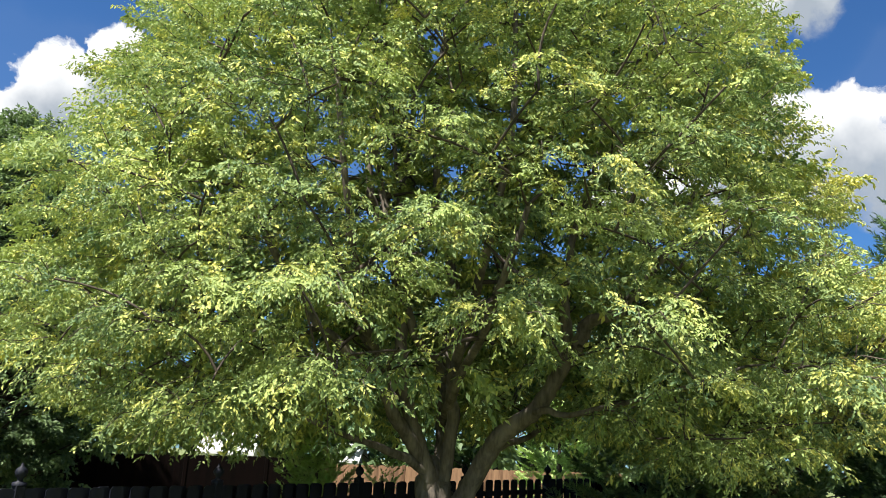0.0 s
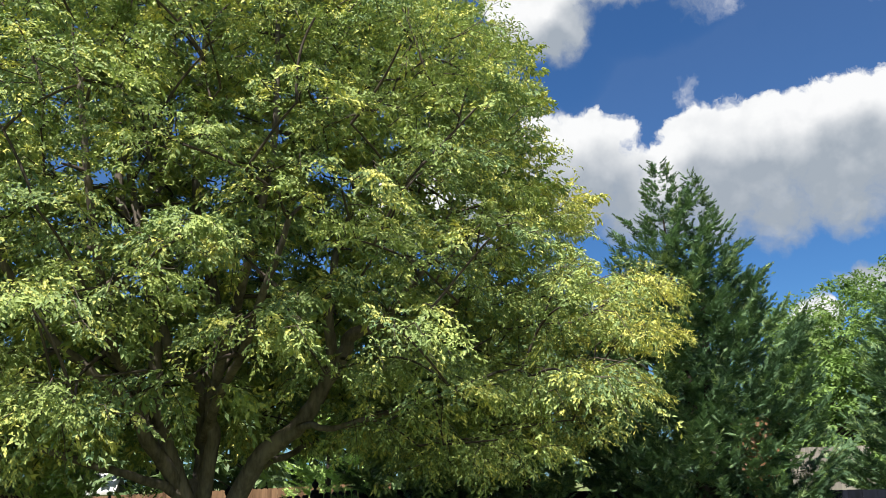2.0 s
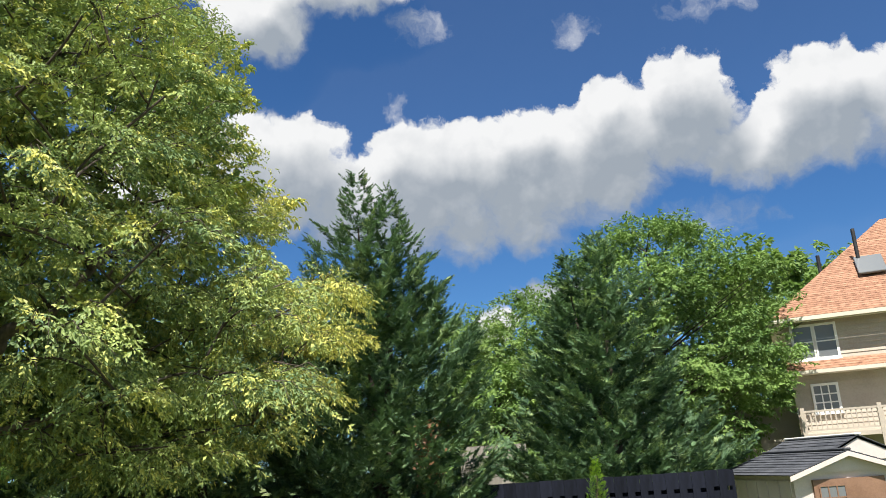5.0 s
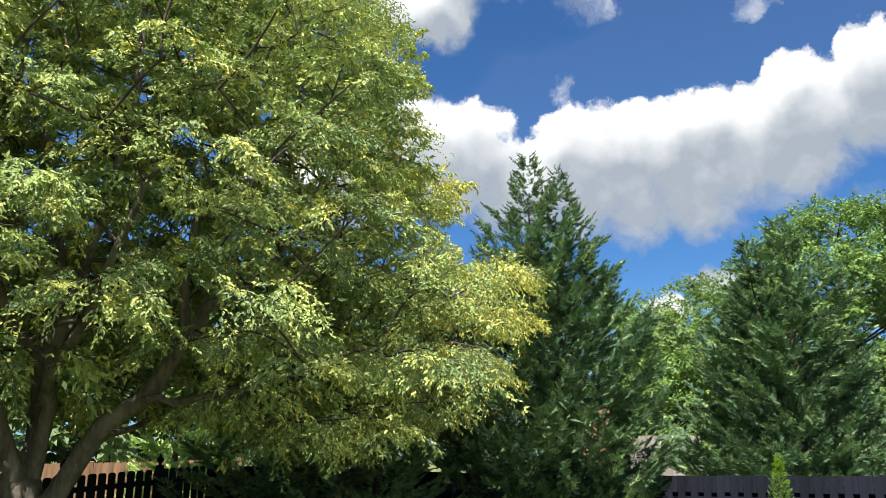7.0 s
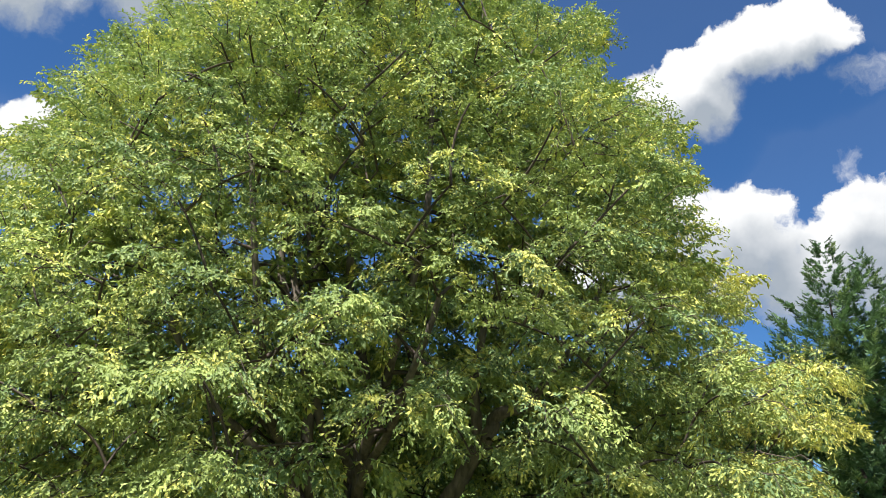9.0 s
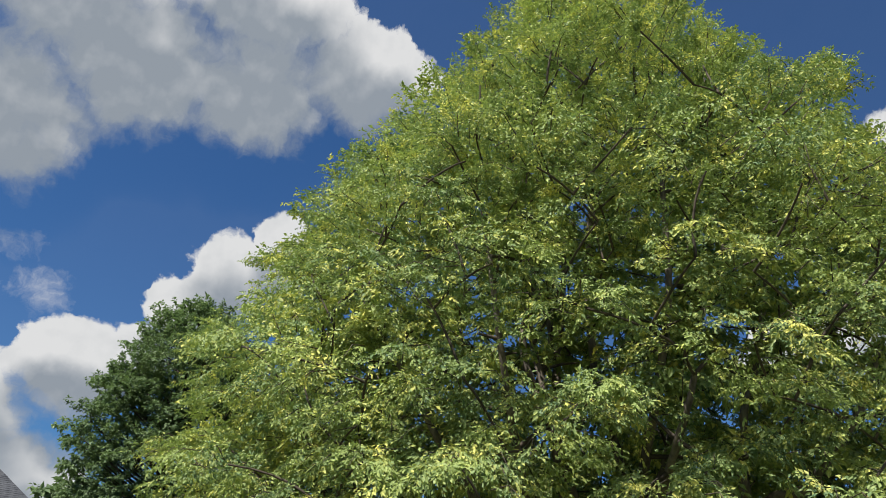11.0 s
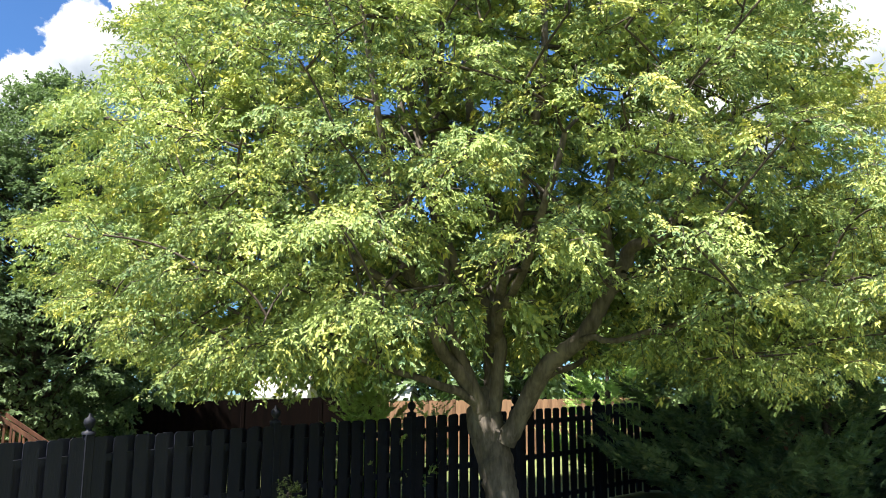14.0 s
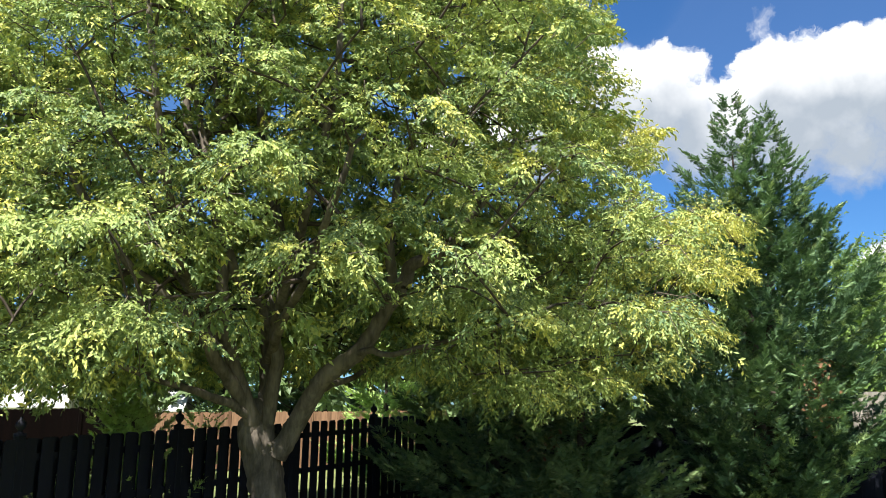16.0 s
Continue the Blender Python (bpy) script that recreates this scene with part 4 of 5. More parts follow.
fence_run(R0, along_navy(-40.12), NAVY_PAINT, "short navy board fence beside the gate gap", group="navy fences", finials=False, slots=True, lift=(-0.30, -0.29))
fence_run(along_navy(-40.9), R1, NAVY_PAINT, "weathered navy board fence with small slots", group="navy fences", finials=False, slots=True, lift=(-0.29, -0.24))
gate_at = along_navy(-40.51)
gate_post = thing("gate_post", (gate_at.x, gate_at.y, ground_z(gate_at.x, gate_at.y) - 0.29), "narrow navy gate post between two slits of light", "post", rz=-40.5)
boxed("post", NAVY_PAINT, gate_post, (-0.065, 0.065, -0.05, 0.05, 0.0, 1.82), bevel=0.008)
boxed("post_cap", NAVY_PAINT, gate_post, (-0.075, 0.075, -0.06, 0.06, 1.822, 1.85), bevel=0.008)
fence_run(corner, R0, NAVY_PAINT, "navy board fence hidden behind the cypresses", group="navy fences", finials=False, lift=(0, -0.32))
fence_run(spot(7.2, 25.5), spot(-13, 25.0), CEDAR, "sunlit orange cedar fence in the next garden", pitch=0.15, height=1.68, shadowbox=False, finials=False, post_every=16, group="cedar fences")
fence_run(spot(33, 24), spot(7.2, 25.5), SHADED_WOOD, "red-brown board fence with shade put into its colour", pitch=0.145, height=1.85, shadowbox=False, finials=False, post_every=16, group="cedar fences")
fence_run(spot(-39.5, 26.5), spot(-44.0, 25.5), GREY_WOOD, "tall grey weathered board fence behind the gate", pitch=0.15, height=2.2, shadowbox=False, finials=False, post_every=16)


# ---- houses, deck and shed ----
def siding(parent, mat, outline, z0, z1, course=0.16, y=0.0, thick=0.028):
    """Overlapping boards, each cut to the wall's outline. outline(z) gives the left and right end."""
    z = z0
    while z < z1 - 0.02:
        top = min(z + course, z1)
        (a0, b0), (a1, b1) = outline(z), outline(top)
        if b1 - a1 > 0.05:
            bm = bmesh.new()
            pts = [(a0, y - thick, z), (b0, y - thick, z), (b1, y - 0.004, top), (a1, y - 0.004, top), (a0, y + 0.01, z), (b0, y + 0.01, z), (b1, y + 0.01, top), (a1, y + 0.01, top)]
            vs = [bm.verts.new(p) for p in pts]
            for q in ((0, 1, 2, 3), (4, 7, 6, 5), (0, 4, 5, 1), (3, 2, 6, 7), (0, 3, 7, 4), (1, 5, 6, 2)):
                bm.faces.new([vs[i] for i in q])
            part("siding_board", bm, mat, parent)
        z = top


def window(parent, x0, x1, z0, z1, y=0.0, cols=1, rows=1, frame_w=0.08, sash=0.04, label="white framed window with dark glass", recess=0.03):
    """A frame, a sill, glazing bars and panes on a wall that faces -y."""
    w = new("window")
    w.parent = parent
    tagged(w, label)
    bm = bmesh.new()
    for d in ((x0 - frame_w, x0, z0 - frame_w, z1 + frame_w), (x1, x1 + frame_w, z0 - frame_w, z1 + frame_w), (x0, x1, z1, z1 + frame_w), (x0, x1, z0 - frame_w, z0)):
        box(bm, d[0], d[1], y - 0.055, y, d[2], d[3])
    for i in range(1, cols):
        x = x0 + (x1 - x0) * i / cols
        box(bm, x - sash / 2, x + sash / 2, y - 0.045, y - 0.006, z0, z1)
    for i in range(1, rows):
        z = z0 + (z1 - z0) * i / rows
        box(bm, x0, x1, y - 0.043, y - 0.007, z - sash / 2, z + sash / 2)
    part("window_frame", bm, TRIM, w)
    boxed("window_sill", TRIM, w, (x0 - frame_w - 0.02, x1 + frame_w + 0.02, y - 0.09, y - 0.002, z0 - frame_w - 0.04, z0 - frame_w - 0.002))
    boxed("pane", GLASS, w, (x0, x1, y - 0.028, y - 0.022, z0, z1))
    return w


def shingles(parent, mat, a, b, c, d, rows, thick=0.016):
    """Courses on a roof plane: a to b is the eave, d to c the upper edge."""
    a, b, c, d = Vector(a), Vector(b), Vector(c), Vector(d)
    n = (b - a).cross(d - a).normalized()
    if n.z < 0:
        n = -n
    for i in range(rows):
        s, e = i / rows, min((i + 1.15) / rows, 1.0)
        p, q, r, t = a.lerp(d, s), b.lerp(c, s), b.lerp(c, e), a.lerp(d, e)
        bm = bmesh.new()
        lo = [bm.verts.new(v) for v in (p, q, r, t)]
        hi = [bm.verts.new(v) for v in (p + n * thick, q + n * thick, r + n * 0.006, t + n * 0.006)]
        bm.faces.new(lo[::-1])
        bm.faces.new(hi)
        for k in range(4):
            bm.faces.new((lo[k], lo[(k + 1) % 4], hi[(k + 1) % 4], hi[k]))
        bmesh.ops.recalc_face_normals(bm, faces=bm.faces)
        part("shingle_course", bm, mat, parent)


def gable_house():
    set_back = Vector((-0.30, -0.22, 0))
    a, b = spot(44.3, 11.0) + set_back, spot(40.9, 20.0) + set_back
    rz = math.degrees(math.atan2(b.y - a.y, b.x - a.x))
    span = (b - a).length
    house = thing("gable_house", (a.x, a.y, 0), "cream sided house with a brown shingle gable roof", "house", rz=rz)
    eave, apex, mid, deep = 3.45, 4.98, span / 2, 9.0
    wall = prism("wall", SIDING, house, [(0, -0.9), (span, -0.9), (span, eave), (mid, apex), (0, eave)], 0.012, deep)

    def edges(z):
        if z <= eave:
            return 0.0, span
        k = (z - eave) / (apex - eave) * mid
        return k, span - k

    siding(wall, SIDING, edges, -0.3, apex - 0.03)
    pitch = (apex - eave) / mid
    over, rake = 0.45, 0.28
    roof = new("roof")
    roof.parent = house
    tagged(roof, "brown shingle gable roof")
    le, re = (-over, eave - over * pitch), (span + over, eave - over * pitch)
    for side, (ex, ez) in enumerate((le, re)):
        outline = [(ex, ez - 0.02), (mid, apex), (mid, apex + 0.12), (ex, ez + 0.10)]
        prism("roof_deck", SOFFIT, roof, outline, -rake, deep + rake)
        shingles(roof, TAN_SHINGLE, (ex, -rake - 0.03, ez + 0.105), (ex, deep + rake, ez + 0.105), (mid, deep + rake, apex + 0.125), (mid, -rake - 0.03, apex + 0.125), 30)
        boards = [(ex, ez - 0.12), (mid, apex - 0.12), (mid, apex + 0.12), (ex, ez + 0.10)]
        prism("rake_board", SOFFIT, roof, boards, -rake - 0.024, -rake - 0.002)
    gut = box(bmesh.new(), le[0] - 0.12, le[0] - 0.002, -rake, deep, le[1] - 0.08, le[1] + 0.06, 0.02)
    part("gutter", gut, TRIM, house, "white metal gutter")
    gut = box(bmesh.new(), re[0] + 0.002, re[0] + 0.12, -rake, deep, re[1] - 0.08, re[1] + 0.06, 0.02)
    part("gutter", gut, TRIM, house, "white metal gutter")
    spout, rad = smooth_line([(span + 0.36, -0.2, 3.2), (span + 0.12, -0.08, 2.95), (span + 0.06, -0.07, 2.6), (span + 0.06, -0.07, -0.5)], (0.04, 0.04, 0.04, 0.04))
    v, f = tube(spout, rad, 8)
    child("downspout", mesh_of("downspout", v, f, TRIM, True), house)
    boxed("corner_board", TRIM, house, (span - 0.11, span + 0.02, -0.045, -0.022, -0.6, eave - 0.05))
    # the tall arched window
    cx, half, spring = 3.3, 0.85, 2.5
    arch = new("window")
    arch.parent = house
    tagged(arch, "tall arched window with a cream surround")
    ring_o = [(cx + (half + 0.16) * math.cos(t), spring + (half + 0.16) * math.sin(t)) for t in np.linspace(0, math.pi, 17)]
    ring_i = [(cx + half * math.cos(t), spring + half * math.sin(t)) for t in np.linspace(math.pi, 0, 17)]
    prism("window_frame", TRIM, arch, [(cx + half + 0.16, 0.3)] + ring_o + [(cx - half - 0.16, 0.3), (cx - half, 0.3)] + ring_i + [(cx + half, 0.3)], -0.06, -0.003)
    prism("pane", BLIND, arch, [(cx - half, 0.3)] + ring_i + [(cx + half, 0.3)], -0.03, -0.024)
    bm = bmesh.new()
    box(bm, cx - 0.03, cx + 0.03, -0.05, -0.034, 0.3, spring + half)
    box(bm, cx - half, cx - 0.03, -0.05, -0.034, spring - 0.05, spring + 0.03)
    box(bm, cx + 0.03, cx + half, -0.05, -0.034, spring - 0.05, spring + 0.03)
    part("glazing_bar", bm, TRIM, arch)
    window(house, 0.9, 1.7, 0.3, 2.3, -0.022, 1, 2)
    window(house, 5.4, 6.2, 0.2, 2.4, -0.022, 1, 2)
    window(house, 6.8, 7.6, 0.2, 2.4, -0.022, 1, 2)


def hip_roof(parent, mat, x0, x1, y0, y1, ez, rz, inset, rows=16, label=""):
    roof = new("roof")
    roof.parent = parent
    tagged(roof, label)
    ym = (y0 + y1) / 2
    bm = bmesh.new()
    p = [bm.verts.new(v) for v in ((x0, y0, ez), (x1, y0, ez), (x1, y1, ez), (x0, y1, ez), (x0 + inset, ym, rz), (x1 - inset, ym, rz))]
    for q in ((0, 1, 5, 4), (1, 2, 5), (2, 3, 4, 5), (3, 0, 4), (3, 2, 1, 0)):
        bm.faces.new([p[i] for i in q])
    part("roof_deck", bm, SOFFIT, roof)
    u = 0.012
    A, B, C, D = (x0, y0, ez + u), (x1, y0, ez + u), (x1, y1, ez + u), (x0, y1, ez + u)
    E, F = (x0 + inset, ym, rz + u), (x1 - inset, ym, rz + u)
    shingles(roof, mat, A, B, F, E, rows)
    shingles(roof, mat, B, C, F, F, rows)
    shingles(roof, mat, D, A, E, E, rows)
    return roof


def far_house():
    at = spot(42.0, 34.0)
    house = thing("far_house", (at.x, at.y, 0), "two-storey cream sided house with a dark grey hip roof", "house", rz=39.0)
    wall = boxed("wall", FAR_SIDING, house, (-6.0, 2.62, 0.012, 9.0, -1.6, 5.0))
    siding(wall, FAR_SIDING, lambda z: (-6.0, 2.62), -1.0, 5.0, 0.17)
    hip_roof(house, GREY_SHINGLE, -6.5, 3.05, -0.45, 9.4, 5.05, 8.6, 4.0, 44, label="dark grey shingle hip roof")
    boxed("fascia", TRIM, house, (-6.5, 3.05, -0.50, -0.455, 4.86, 5.05))
    boxed("eave_gutter", TRIM, house, (-6.5, 3.05, -0.60, -0.505, 4.90, 5.03))
    for x in (-2.2, -0.2):
        v, f = tube([(x, 1.5, 5.9), (x, 1.5, 6.7)], (0.06, 0.06), 8)
        child("vent_pipe", mesh_of("vent_pipe", v, f, METAL, True), house)
    window(house, 0.42, 0.95, 3.62, 4.5, -0.022, 1, 2)
    window(house, 1.95, 2.3, 4.05, 4.75, -0.022, 1, 2)
    window(house, 1.78, 2.42, 1.35, 2.45, -0.022, 1, 1)
    # a bay with its own small roof
    bay = boxed("bay", FAR_SIDING, house, (-1.6, 1.1, -0.7, 0.0, -1.4, 2.95), "cream sided bay")
    siding(bay, FAR_SIDING, lambda z: (-1.6, 1.1), -1.0, 2.95, 0.17, -0.712)
    roof = prism("bay_roof", GREY_SHINGLE, house, [(-1.85, 2.95), (1.35, 2.95), (1.35, 3.02), (0.9, 3.5), (-1.5, 3.5), (-1.85, 3.02)], -0.95, -0.025, "dark grey shingle bay roof")
    window(bay, -0.05, 0.62, 1.0, 2.2, -0.735, 1, 2)
    window(bay, -0.05, 0.62, 2.32, 2.72, -0.735, 2, 1)


def tan_house():
    at = spot(-61.6, 30.0)
    house = thing("tan_house", (at.x, at.y, 0), "tan sided two-storey house with an orange-brown shingle roof", "house", rz=-61.2)
    wall = boxed("wall", TAN_SIDING, house, (0.0, 11.0, 0.012, 9.0, -1.5, 5.75))
    siding(wall, TAN_SIDING, lambda z: (0.0, 11.0), -0.6, 5.75, 0.15)
    hip_roof(house, ORANGE_SHINGLE, -0.45, 11.4, -0.45, 9.4, 5.8, 9.9, 4.6, 48, "orange-brown shingle hip roof")
    boxed("fascia", SOFFIT, house, (-0.45, 11.4, -0.50, -0.455, 5.62, 5.8))
    boxed("eave_gutter", SOFFIT, house, (-0.45, 11.4, -0.60, -0.505, 5.66, 5.79))
    window(house, 0.28, 0.86, 4.45, 5.5, -0.022, 1, 2)
    window(house, 0.98, 1.56, 4.45, 5.5, -0.022, 1, 2)
    window(house, 4.2, 4.9, 4.45, 5.5, -0.022, 1, 2)
    window(house, 0.62, 1.3, 2.68, 3.5, -0.022, 3, 3)
    window(house, 3.0, 3.9, 2.2, 3.5, -0.022, 3, 3)
    skirt = new("skirt_roof")
    skirt.parent = house
    tagged(skirt, "narrow orange-brown shingle skirt roof")
    prism("roof_deck", SOFFIT, skirt, [(-0.1, 3.88), (11.0, 3.88), (11.0, 4.0), (-0.1, 4.0)], -0.55, -0.023)
    shingles(skirt, ORANGE_SHINGLE, (-0.1, -0.58, 4.004), (11.0, -0.58, 4.004), (11.0, -0.03, 4.36), (-0.1, -0.03, 4.36), 4)
    boxed("gutter", SOFFIT, skirt, (-0.1, 11.0, -0.68, -0.585, 3.88, 4.0))
    # low wing and the balcony
    wing = boxed("wing", TAN_SIDING, house, (-2.6, -0.022, 1.5, 7.0, -1.5, 3.0), "low tan sided wing")
    siding(wing, TAN_SIDING, lambda z: (-2.6, -0.022), -0.6, 3.0, 0.15, 1.488)
    boxed("balcony_floor", BALCONY, house, (0.1, 4.5, -1.9, -0.03, 1.82, 1.95))
    rail = new("balcony_railing")
    rail.parent = house
    tagged(rail, "cream painted balcony railing")
    boxed("top_rail", BALCONY, rail, (0.1, 4.5, -1.9, -1.82, 2.6, 2.66))
    boxed("bottom_rail", BALCONY, rail, (0.1, 4.5, -1.88, -1.84, 2.03, 2.07))
    me = mesh_of("baluster", *bars(0.035, 0.035, 0.53), BALCONY)
    for i in range(30):
        child("baluster", me, rail, at=pose(0.2 + i * 0.145, -1.86, 2.07))
    for x in (0.14, 2.3, 4.46):
        boxed("post", BALCONY, rail, (x - 0.06, x + 0.06, -1.92, -1.80, -1.2, 2.75))
    boxed("top_rail", BALCONY, rail, (0.1, 0.16, -1.82, -0.03, 2.6, 2.66))
    for i in range(11):
        child("baluster", me, rail, at=pose(0.13, -1.75 + i * 0.15, 2.07))
    for x, h in ((1.6, 9.2), (2.9, 10.0)):
        v, f = tube([(x, 1.9, 7.0), (x, 1.9, h - 0.9)], (0.07, 0.07), 8)
        child("vent_pipe", mesh_of("vent_pipe", v, f, METAL, True), house)
    sk = Matrix.Translation((3.2, 0.0, 0)) @ pose(0, 1.55, 7.62, 39.7)
    boxed("skylight", GLASS, house, (-0.45, 0.45, -0.6, 0.6, 0.0, 0.09), "roof skylight with dark glass", sk, 0.02)


def bars(w, d, h):
    v = np.array([(x, y, z) for z in (0, h) for x, y in ((-w / 2, -d / 2), (w / 2, -d / 2), (w / 2, d / 2), (-w / 2, d / 2))])
    f = np.array([(3, 2, 1, 0), (4, 5, 6, 7), (0, 1, 5, 4), (1, 2, 6, 5), (2, 3, 7, 6), (3, 0, 4, 7)])
    return v, f


def deck():
    a, b = spot(41.6, 16.6), spot(31.4, 16.0)
    rz = math.degrees(math.atan2(b.y - a.y, b.x - a.x))
    span = (b - a).length
    d = thing("deck", (a.x, a.y, 0), "red-stained wooden deck with a railing and stairs", "deck", rz=rz)
    floor, top = 0.36, 1.29
    boards = mesh_of("deck_board", *bars(span, 0.135, 0.03), RED_WOOD)
    for i in range(24):
        child("deck_board", boards, d, at=pose(span / 2, 0.1 + i * 0.142, floor - 0.03))
    boxed("rim_joist", RED_WOOD, d, (0, span, -0.02, 0.02, floor - 0.3, floor - 0.032))
    rail = new("railing")
    rail.parent = d
    tagged(rail, "red-stained deck railing with square balusters")
    boxed("cap_rail", CAP_WOOD, rail, (-0.05, span + 0.08, -0.07, 0.07, top - 0.035, top), "dark weathered cap rail", bevel=0.006)
    for z in (top - 0.14, floor + 0.10):
        boxed("rail_board", RED_WOOD, rail, (0, span, -0.02, 0.02, z, z + 0.085))
    me = mesh_of("baluster", *bars(0.036, 0.036, top - floor - 0.1), RED_WOOD)
    n = int(span / 0.125)
    for i in range(n):
        child("baluster", me, rail, at=pose(0.08 + i * 0.125, -0.04, floor + 0.05))
    for x in (0.0, span / 2, span):
        boxed("post", RED_WOOD, rail, (x - 0.05, x + 0.05, -0.05, 0.05, -0.9, top - 0.037))
    # far side of the railing, and the side by the stairs
    boxed("cap_rail", CAP_WOOD, rail, (-0.05, span, 3.4, 3.54, top - 0.035, top))
    screen = mesh_of("screen_board", *bars(0.10, 0.02, top - floor - 0.1), RED_WOOD)
    for i in range(int(span / 0.135)):
        child("screen_board", screen, rail, at=pose(0.08 + i * 0.135, 3.46, floor + 0.05, 0, 0, 3 * math.sin(i * 1.7)))
    stair = new("stair")
    stair.parent = d
    tagged(stair, "red-stained stairs with a sloping handrail")
    drop, run = 1.3, 1.9
    for y in (0.0, 1.1):
        prism("stringer", RED_WOOD, stair, [(span, floor - 0.3), (span, floor), (span + run, floor - drop), (span + run, floor - drop - 0.25)], y, y + 0.04)
        prism("handrail", RED_WOOD, stair, [(span + 0.051, top - 0.10), (span + 0.051, top - 0.02), (span + run, top - drop - 0.02), (span + run, top - drop - 0.10)], y - 0.03, y + 0.06)
        for i in range(1, 12):
            x = span + run * i / 12
            child("baluster", me, stair, at=pose(x, y, floor + 0.02 - drop * i / 12))
    for i in range(6):
        boxed("tread", RED_WOOD, stair, (span + run * i / 6, span + run * (i + 1.1) / 6, 0.042, 1.098, floor - 0.2 - drop * i / 6, floor - 0.16 - drop * i / 6))
    # a second flight behind, up to the upper door
    up = new("upper_stair")
    up.parent = d
    tagged(up, "red-stained upper landing with balusters")
    prism("handrail", RED_WOOD, up, [(0.75, 1.3), (1.45, 1.84), (2.05, 1.84), (2.05, 1.92), (1.4, 1.92), (0.75, 1.42)], 4.4, 4.47)
    for i in range(9):
        x = 0.85 + i * 0.14
        child("baluster", me, up, at=pose(x, 4.43, min(1.34 + (x - 0.75) * 0.74, 1.83) - 0.85))
    pot = thing("flower_pot", tuple(a.lerp(b, 0.80) + Vector((0.2, 0.35, floor))), "small pot of red flowers on the deck", "plant")
    v, f = tube([(0, 0, 0), (0, 0, 0.12), (0, 0, 0.27), (0, 0, 0.30)], (0.12, 0.15, 0.18, 0.19), 12)
    child("pot", mesh_of("pot", v, f, BROWN_RESIN, True), pot)
    rng = np.random.default_rng(5)
    c = rng.normal(size=(260, 3)) * np.array([0.16, 0.16, 0.14]) + np.array([0, 0, 0.5])
    v, f = leaf_arrays(c, rng.normal(size=c.shape), rng.normal(size=c.shape), np.full(260, 0.09), np.full(260, 0.05))
    child("leaves", mesh_of("leaves", v, f, LEAF_MAPLE), pot, kind="stuff")
    c = rng.normal(size=(34, 3)) * np.array([0.14, 0.14, 0.10]) + np.array([0, 0, 0.66])
    v, f = leaf_arrays(c, rng.normal(size=c.shape), rng.normal(size=c.shape), np.full(34, 0.07), np.full(34, 0.07))
    child("petals", mesh_of("petals", v, f, FLOWER), pot, kind="stuff")


def patio_chair():
    a, b = spot(41.6, 16.6), spot(31.4, 16.0)
    at = a.lerp(b, 0.085) + Vector((0.25, 0.55, 0.36))
    chair = thing("patio_chair", tuple(at), "white resin patio chair on the deck", "chair", rz=30)
    boxed("seat", TRIM, chair, (-0.26, 0.26, -0.25, 0.25, 0.40, 0.43), bevel=0.01)
    for x in (-0.24, 0.24):
        for y in (-0.23, 0.23):
            boxed("leg", TRIM, chair, (x - 0.02, x + 0.02, y - 0.02, y + 0.02, 0.0, 0.398), bevel=0.006)
        boxed("armrest", TRIM, chair, (x - 0.03, x + 0.03, -0.24, 0.22, 0.62, 0.645), bevel=0.008)
        boxed("arm_post", TRIM, chair, (x - 0.018, x + 0.018, -0.22, -0.18, 0.432, 0.618))
    for i in range(5):
        x = -0.2 + i * 0.1
        boxed("back_slat", TRIM, chair, (x - 0.035, x + 0.035, 0.0, 0.022, 0.0, 0.46), at=Matrix.Translation((0, 0.23, 0.432)) @ pose(0, 0, 0, -12), bevel=0.005)


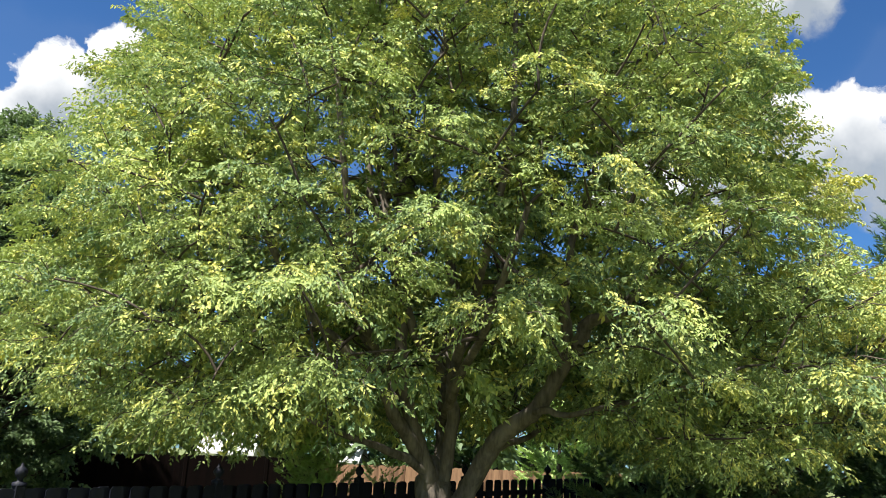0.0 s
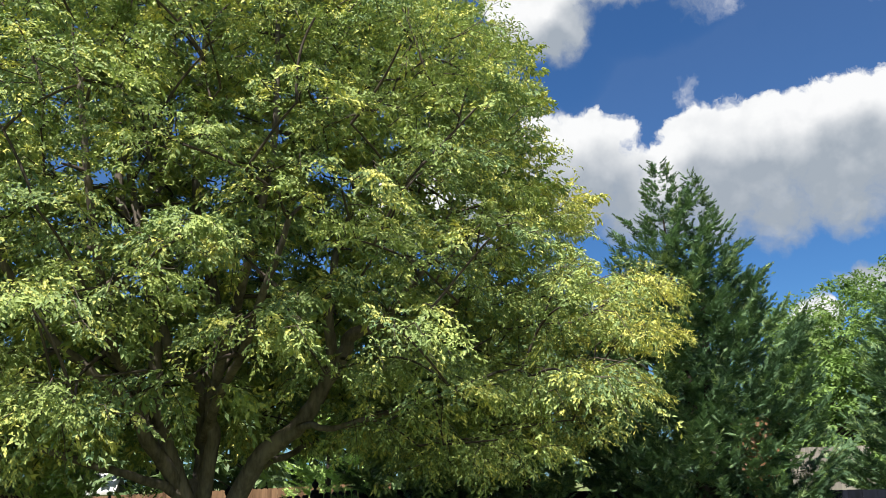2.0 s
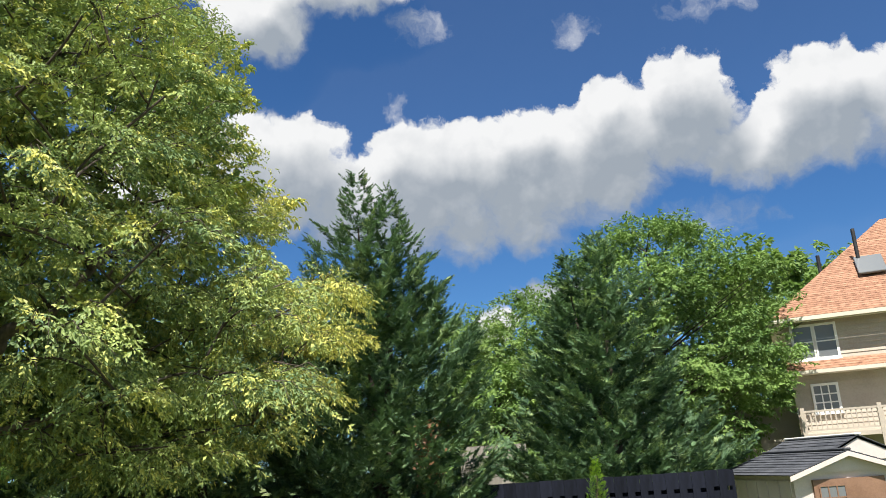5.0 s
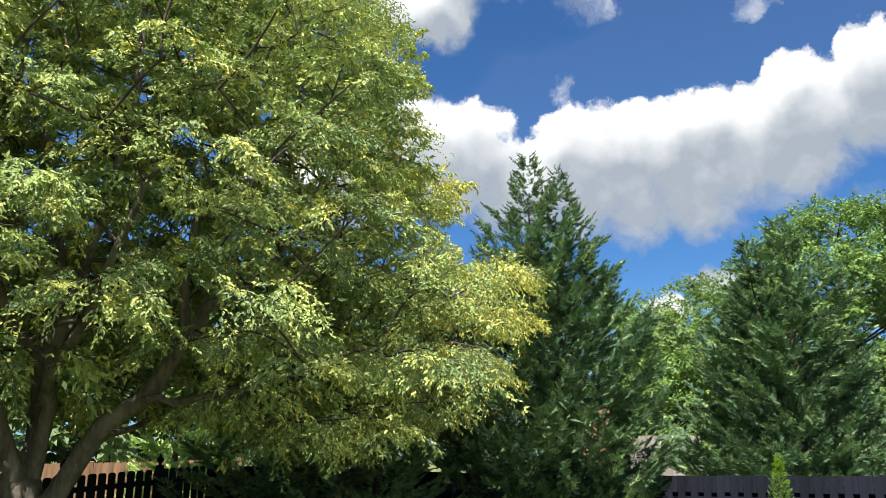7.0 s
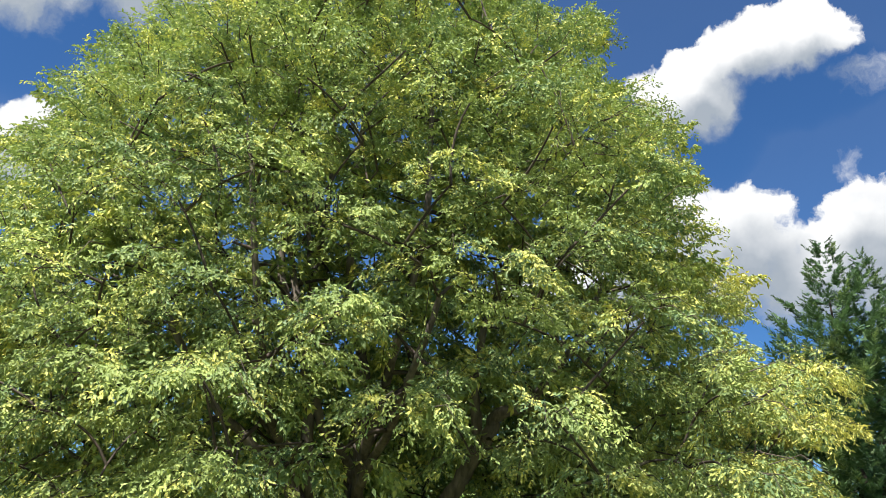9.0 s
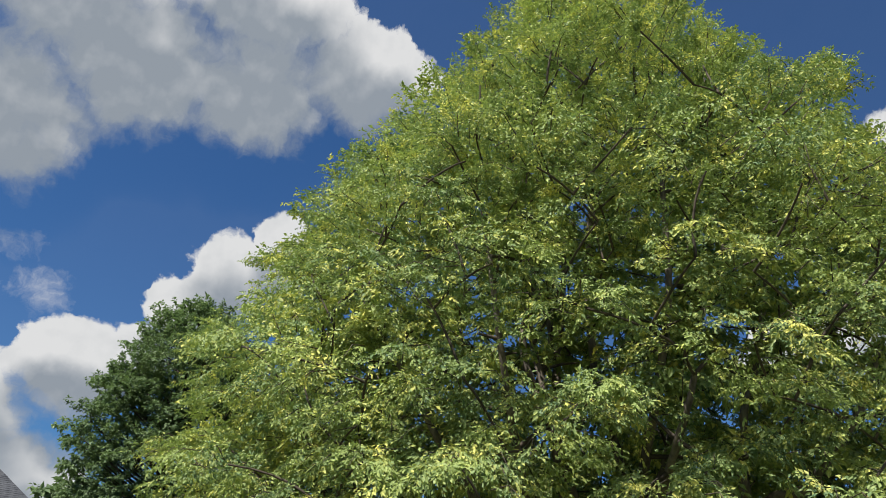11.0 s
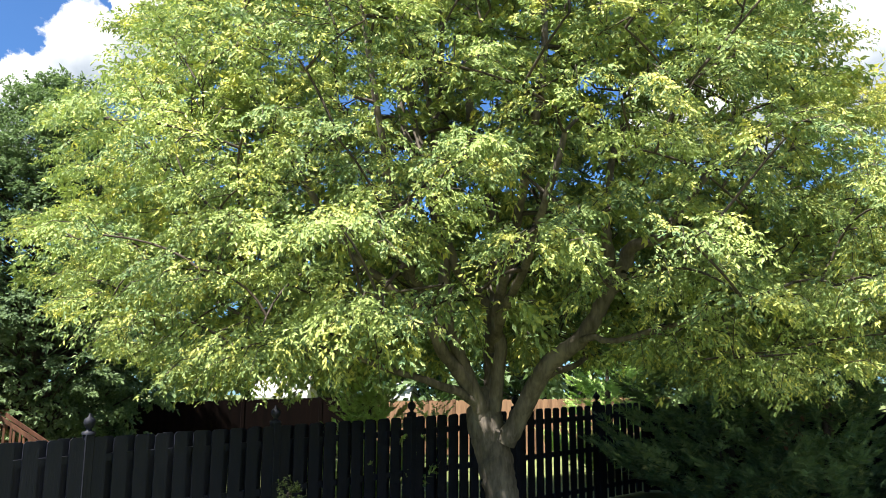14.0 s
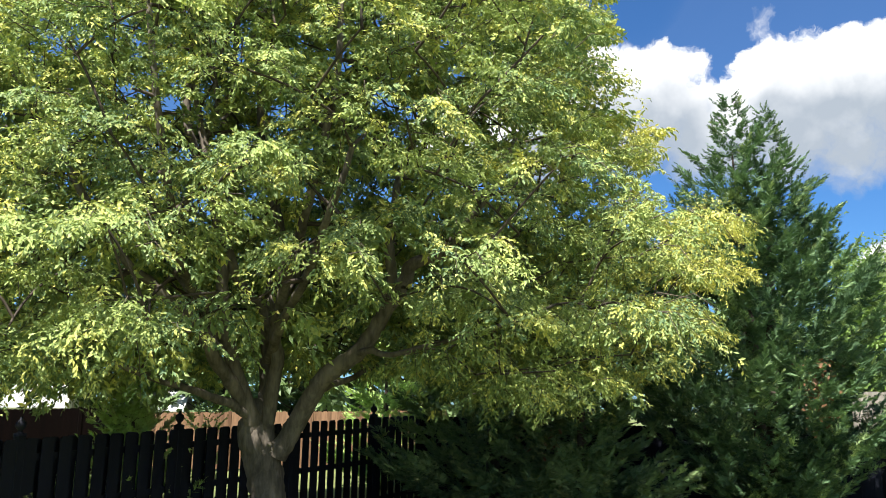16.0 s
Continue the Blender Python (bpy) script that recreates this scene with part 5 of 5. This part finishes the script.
def shed():
    a, b = spot(-56.6, 20.0), spot(-60.8, 17.0)
    rz = math.degrees(math.atan2(b.y - a.y, b.x - a.x))
    L, half, g, eave, ridge = (b - a).length, 1.15, -0.75, 1.12, 1.50
    s = thing("garden_shed", (a.x, a.y, 0), "beige resin garden shed with a dark grey shingle roof", "shed", rz=rz)
    body = boxed("wall", RESIN, s, (0.08, L - 0.1, 0.1, 2 * half - 0.1, g, eave + 0.02))
    for i in range(6):
        x = 0.15 + i * (L - 0.3) / 6
        boxed("wall_panel", RESIN, body, (x, x + (L - 0.3) / 6 - 0.05, 0.075, 0.098, g + 0.1, eave - 0.12))
    # gable end that faces along the eave
    turn = Matrix.Translation((L - 0.1, 0, 0)) @ pose(0, 0, 0, 0, 0, 90)
    prism("gable", RESIN, s, [(0.1, eave), (2 * half - 0.1, eave), (half, ridge - 0.06)], -0.05, -0.001, at=turn)
    door = boxed("door", BROWN_RESIN, s, (0.45, 2 * half - 0.45, -0.06, -0.004, g + 0.1, eave - 0.12), "brown double door with a lattice window", turn)
    boxed("pane", GLASS, door, (0.55, 1.05, -0.07, -0.062, 0.45, 0.88))
    bm = bmesh.new()
    for i in range(4):
        x = 0.55 + i * 0.5 / 3
        box(bm, x - 0.012, x + 0.012, -0.084, -0.071, 0.45, 0.88)
    for z in (0.45, 0.665, 0.88):
        box(bm, 0.55, 1.05, -0.083, -0.072, z - 0.012, z + 0.012)
    part("lattice", bm, BROWN_RESIN, door)
    roof = new("roof")
    roof.parent = s
    tagged(roof, "low dark grey shingle roof")
    ov = 0.12
    for y0, ym in ((-0.05, half), (2 * half + 0.05, half)):
        shingles(roof, GREY_SHINGLE, (-ov, y0, eave - 0.02), (L + ov, y0, eave - 0.02), (L + ov, ym, ridge), (-ov, ym, ridge), 9, 0.02)
    boxed("ridge_cap", GREY_SHINGLE, roof, (-ov, L + ov, half - 0.07, half + 0.07, ridge + 0.002, ridge + 0.05), bevel=0.015)
    rear = boxed("rear_wall", RESIN, s, (-1.85, L - 2.05, 1.62, 3.6, g, 1.34))
    for i in range(6):
        x = -1.8 + i * (L - 0.3) / 6
        boxed("wall_panel", RESIN, rear, (x, x + (L - 0.3) / 6 - 0.05, 1.595, 1.618, 0.8, 1.24))
    high = new("rear_roof")
    high.parent = s
    tagged(high, "taller dark grey shingle roof with a pale ridge")
    for y0, ym in ((1.50, 2.6), (3.7, 2.6)):
        shingles(high, GREY_SHINGLE, (-1.95, y0, 1.26), (L - 1.95, y0, 1.26), (L - 1.95, ym, 1.78), (-1.95, ym, 1.78), 8, 0.02)
    boxed("ridge_cap", TRIM, high, (-1.95, L - 1.95, 2.52, 2.68, 1.783, 1.83), bevel=0.015)
    prism("rear_gable", RESIN, high, [(1.6, 1.26), (3.6, 1.26), (2.6, 1.72)], -0.05, -0.001, at=Matrix.Translation((L - 2.05, 0, 0)) @ pose(0, 0, 0, 0, 0, 90))
    prism("rake_board", RESIN, roof, [(-0.05, eave - 0.12), (half, ridge - 0.10), (2 * half + 0.05, eave - 0.12), (2 * half + 0.05, eave - 0.03), (half, ridge - 0.01), (-0.05, eave - 0.03)], -0.22, -0.19, at=Matrix.Translation((L - 0.1, 0, 0)) @ pose(0, 0, 0, 0, 0, 90))
    return s


def white_shed(az, dist, width, eave, ridge, length, group="white sheds"):
    at = spot(az, dist)
    s = thing("white_shed", (at.x, at.y, 0), "white gabled outbuilding beyond the back fence", "shed", group, rz=az + 78)
    h = width / 2
    prism("wall", TRIM, s, [(-h, -1.2), (h, -1.2), (h, eave), (0, ridge), (-h, eave)], -length / 2, length / 2)
    for k in (-1, 1):
        prism("roof", WHITE_ROOF, s, [(k * (h + 0.25), eave - 0.12), (0, ridge + 0.02), (0, ridge + 0.10), (k * (h + 0.25), eave - 0.02)], -length / 2 - 0.25, length / 2 + 0.25)
    return s


gable_house()
far_house()
tan_house()
deck()
patio_chair()
shed()
white_shed(13.6, 38.0, 2.2, 1.6, 2.35, 2.0)
white_shed(6.0, 39.0, 2.0, 1.5, 2.15, 1.4)

# ---- small plants ----
conifer("arborvitae", -48.8, 16.0, [(0.0, 1.86)], 0.33, "small bright green arborvitae against the navy fence", 61, 460, 0.06, ARBOR, power=0.65, lift=0.75, plumes=22.0, skirt=0.0, tip=0.02)
conifer("pine_sapling", 7.8, 13.2, [(0.0, 2.35)], 0.85, "young light green pine behind the black fence", 62, 110, 0.26, PINE, power=0.6, lift=1.0, plumes=4.5)
conifer("pine_sapling", 3.3, 15.4, [(0.0, 2.1)], 0.35, "young light green pine behind the black fence", 63, 40, 0.22, PINE, power=0.6, lift=1.0, plumes=4.5)
broadleaf("garden_shrub", 13.2, 9.6, [(0.15, 0.12), (0.5, 0.16), (1.0, 0.10), (1.15, 0.03)], "grey-green leafy shrub in front of the black fence", 0.035, 60, 60, SHRUB, 64, clump=(0.10, 0.17), trunk_r=0.02, group="garden shrubs")
broadleaf("garden_shrub", 10.2, 9.8, [(0.1, 0.2), (0.35, 0.26), (0.68, 0.12), (0.78, 0.05)], "grey-green leafy shrub in front of the black fence", 0.05, 40, 36, SHRUB, 65, clump=(0.12, 0.2), trunk_r=0.02, group="garden shrubs")


def mulch_bed():
    rng = random.Random(3)
    c = spot(-17, 14.6)
    bm = bmesh.new()
    ring = []
    for i in range(40):
        t = 2 * math.pi * i / 40
        r = 1 + 0.1 * math.sin(3 * t) + rng.uniform(-0.05, 0.05)
        x, y = c.x + math.cos(t) * 4.4 * r, c.y + math.sin(t) * 2.3 * r
        ring.append(bm.verts.new((x, y, ground_z(x, y) + 0.035)))
    mid = bm.verts.new((c.x, c.y, ground_z(c.x, c.y) + 0.12))
    for i in range(40):
        bm.faces.new((ring[i], ring[(i + 1) % 40], mid))
    me = bpy.data.meshes.new("mulch_bed")
    bm.to_mesh(me)
    bm.free()
    me.materials.append(MULCH)
    tagged(new("mulch_bed", me), "brown mulch bed under the cypresses", "mulch", kind="structure")


mulch_bed()
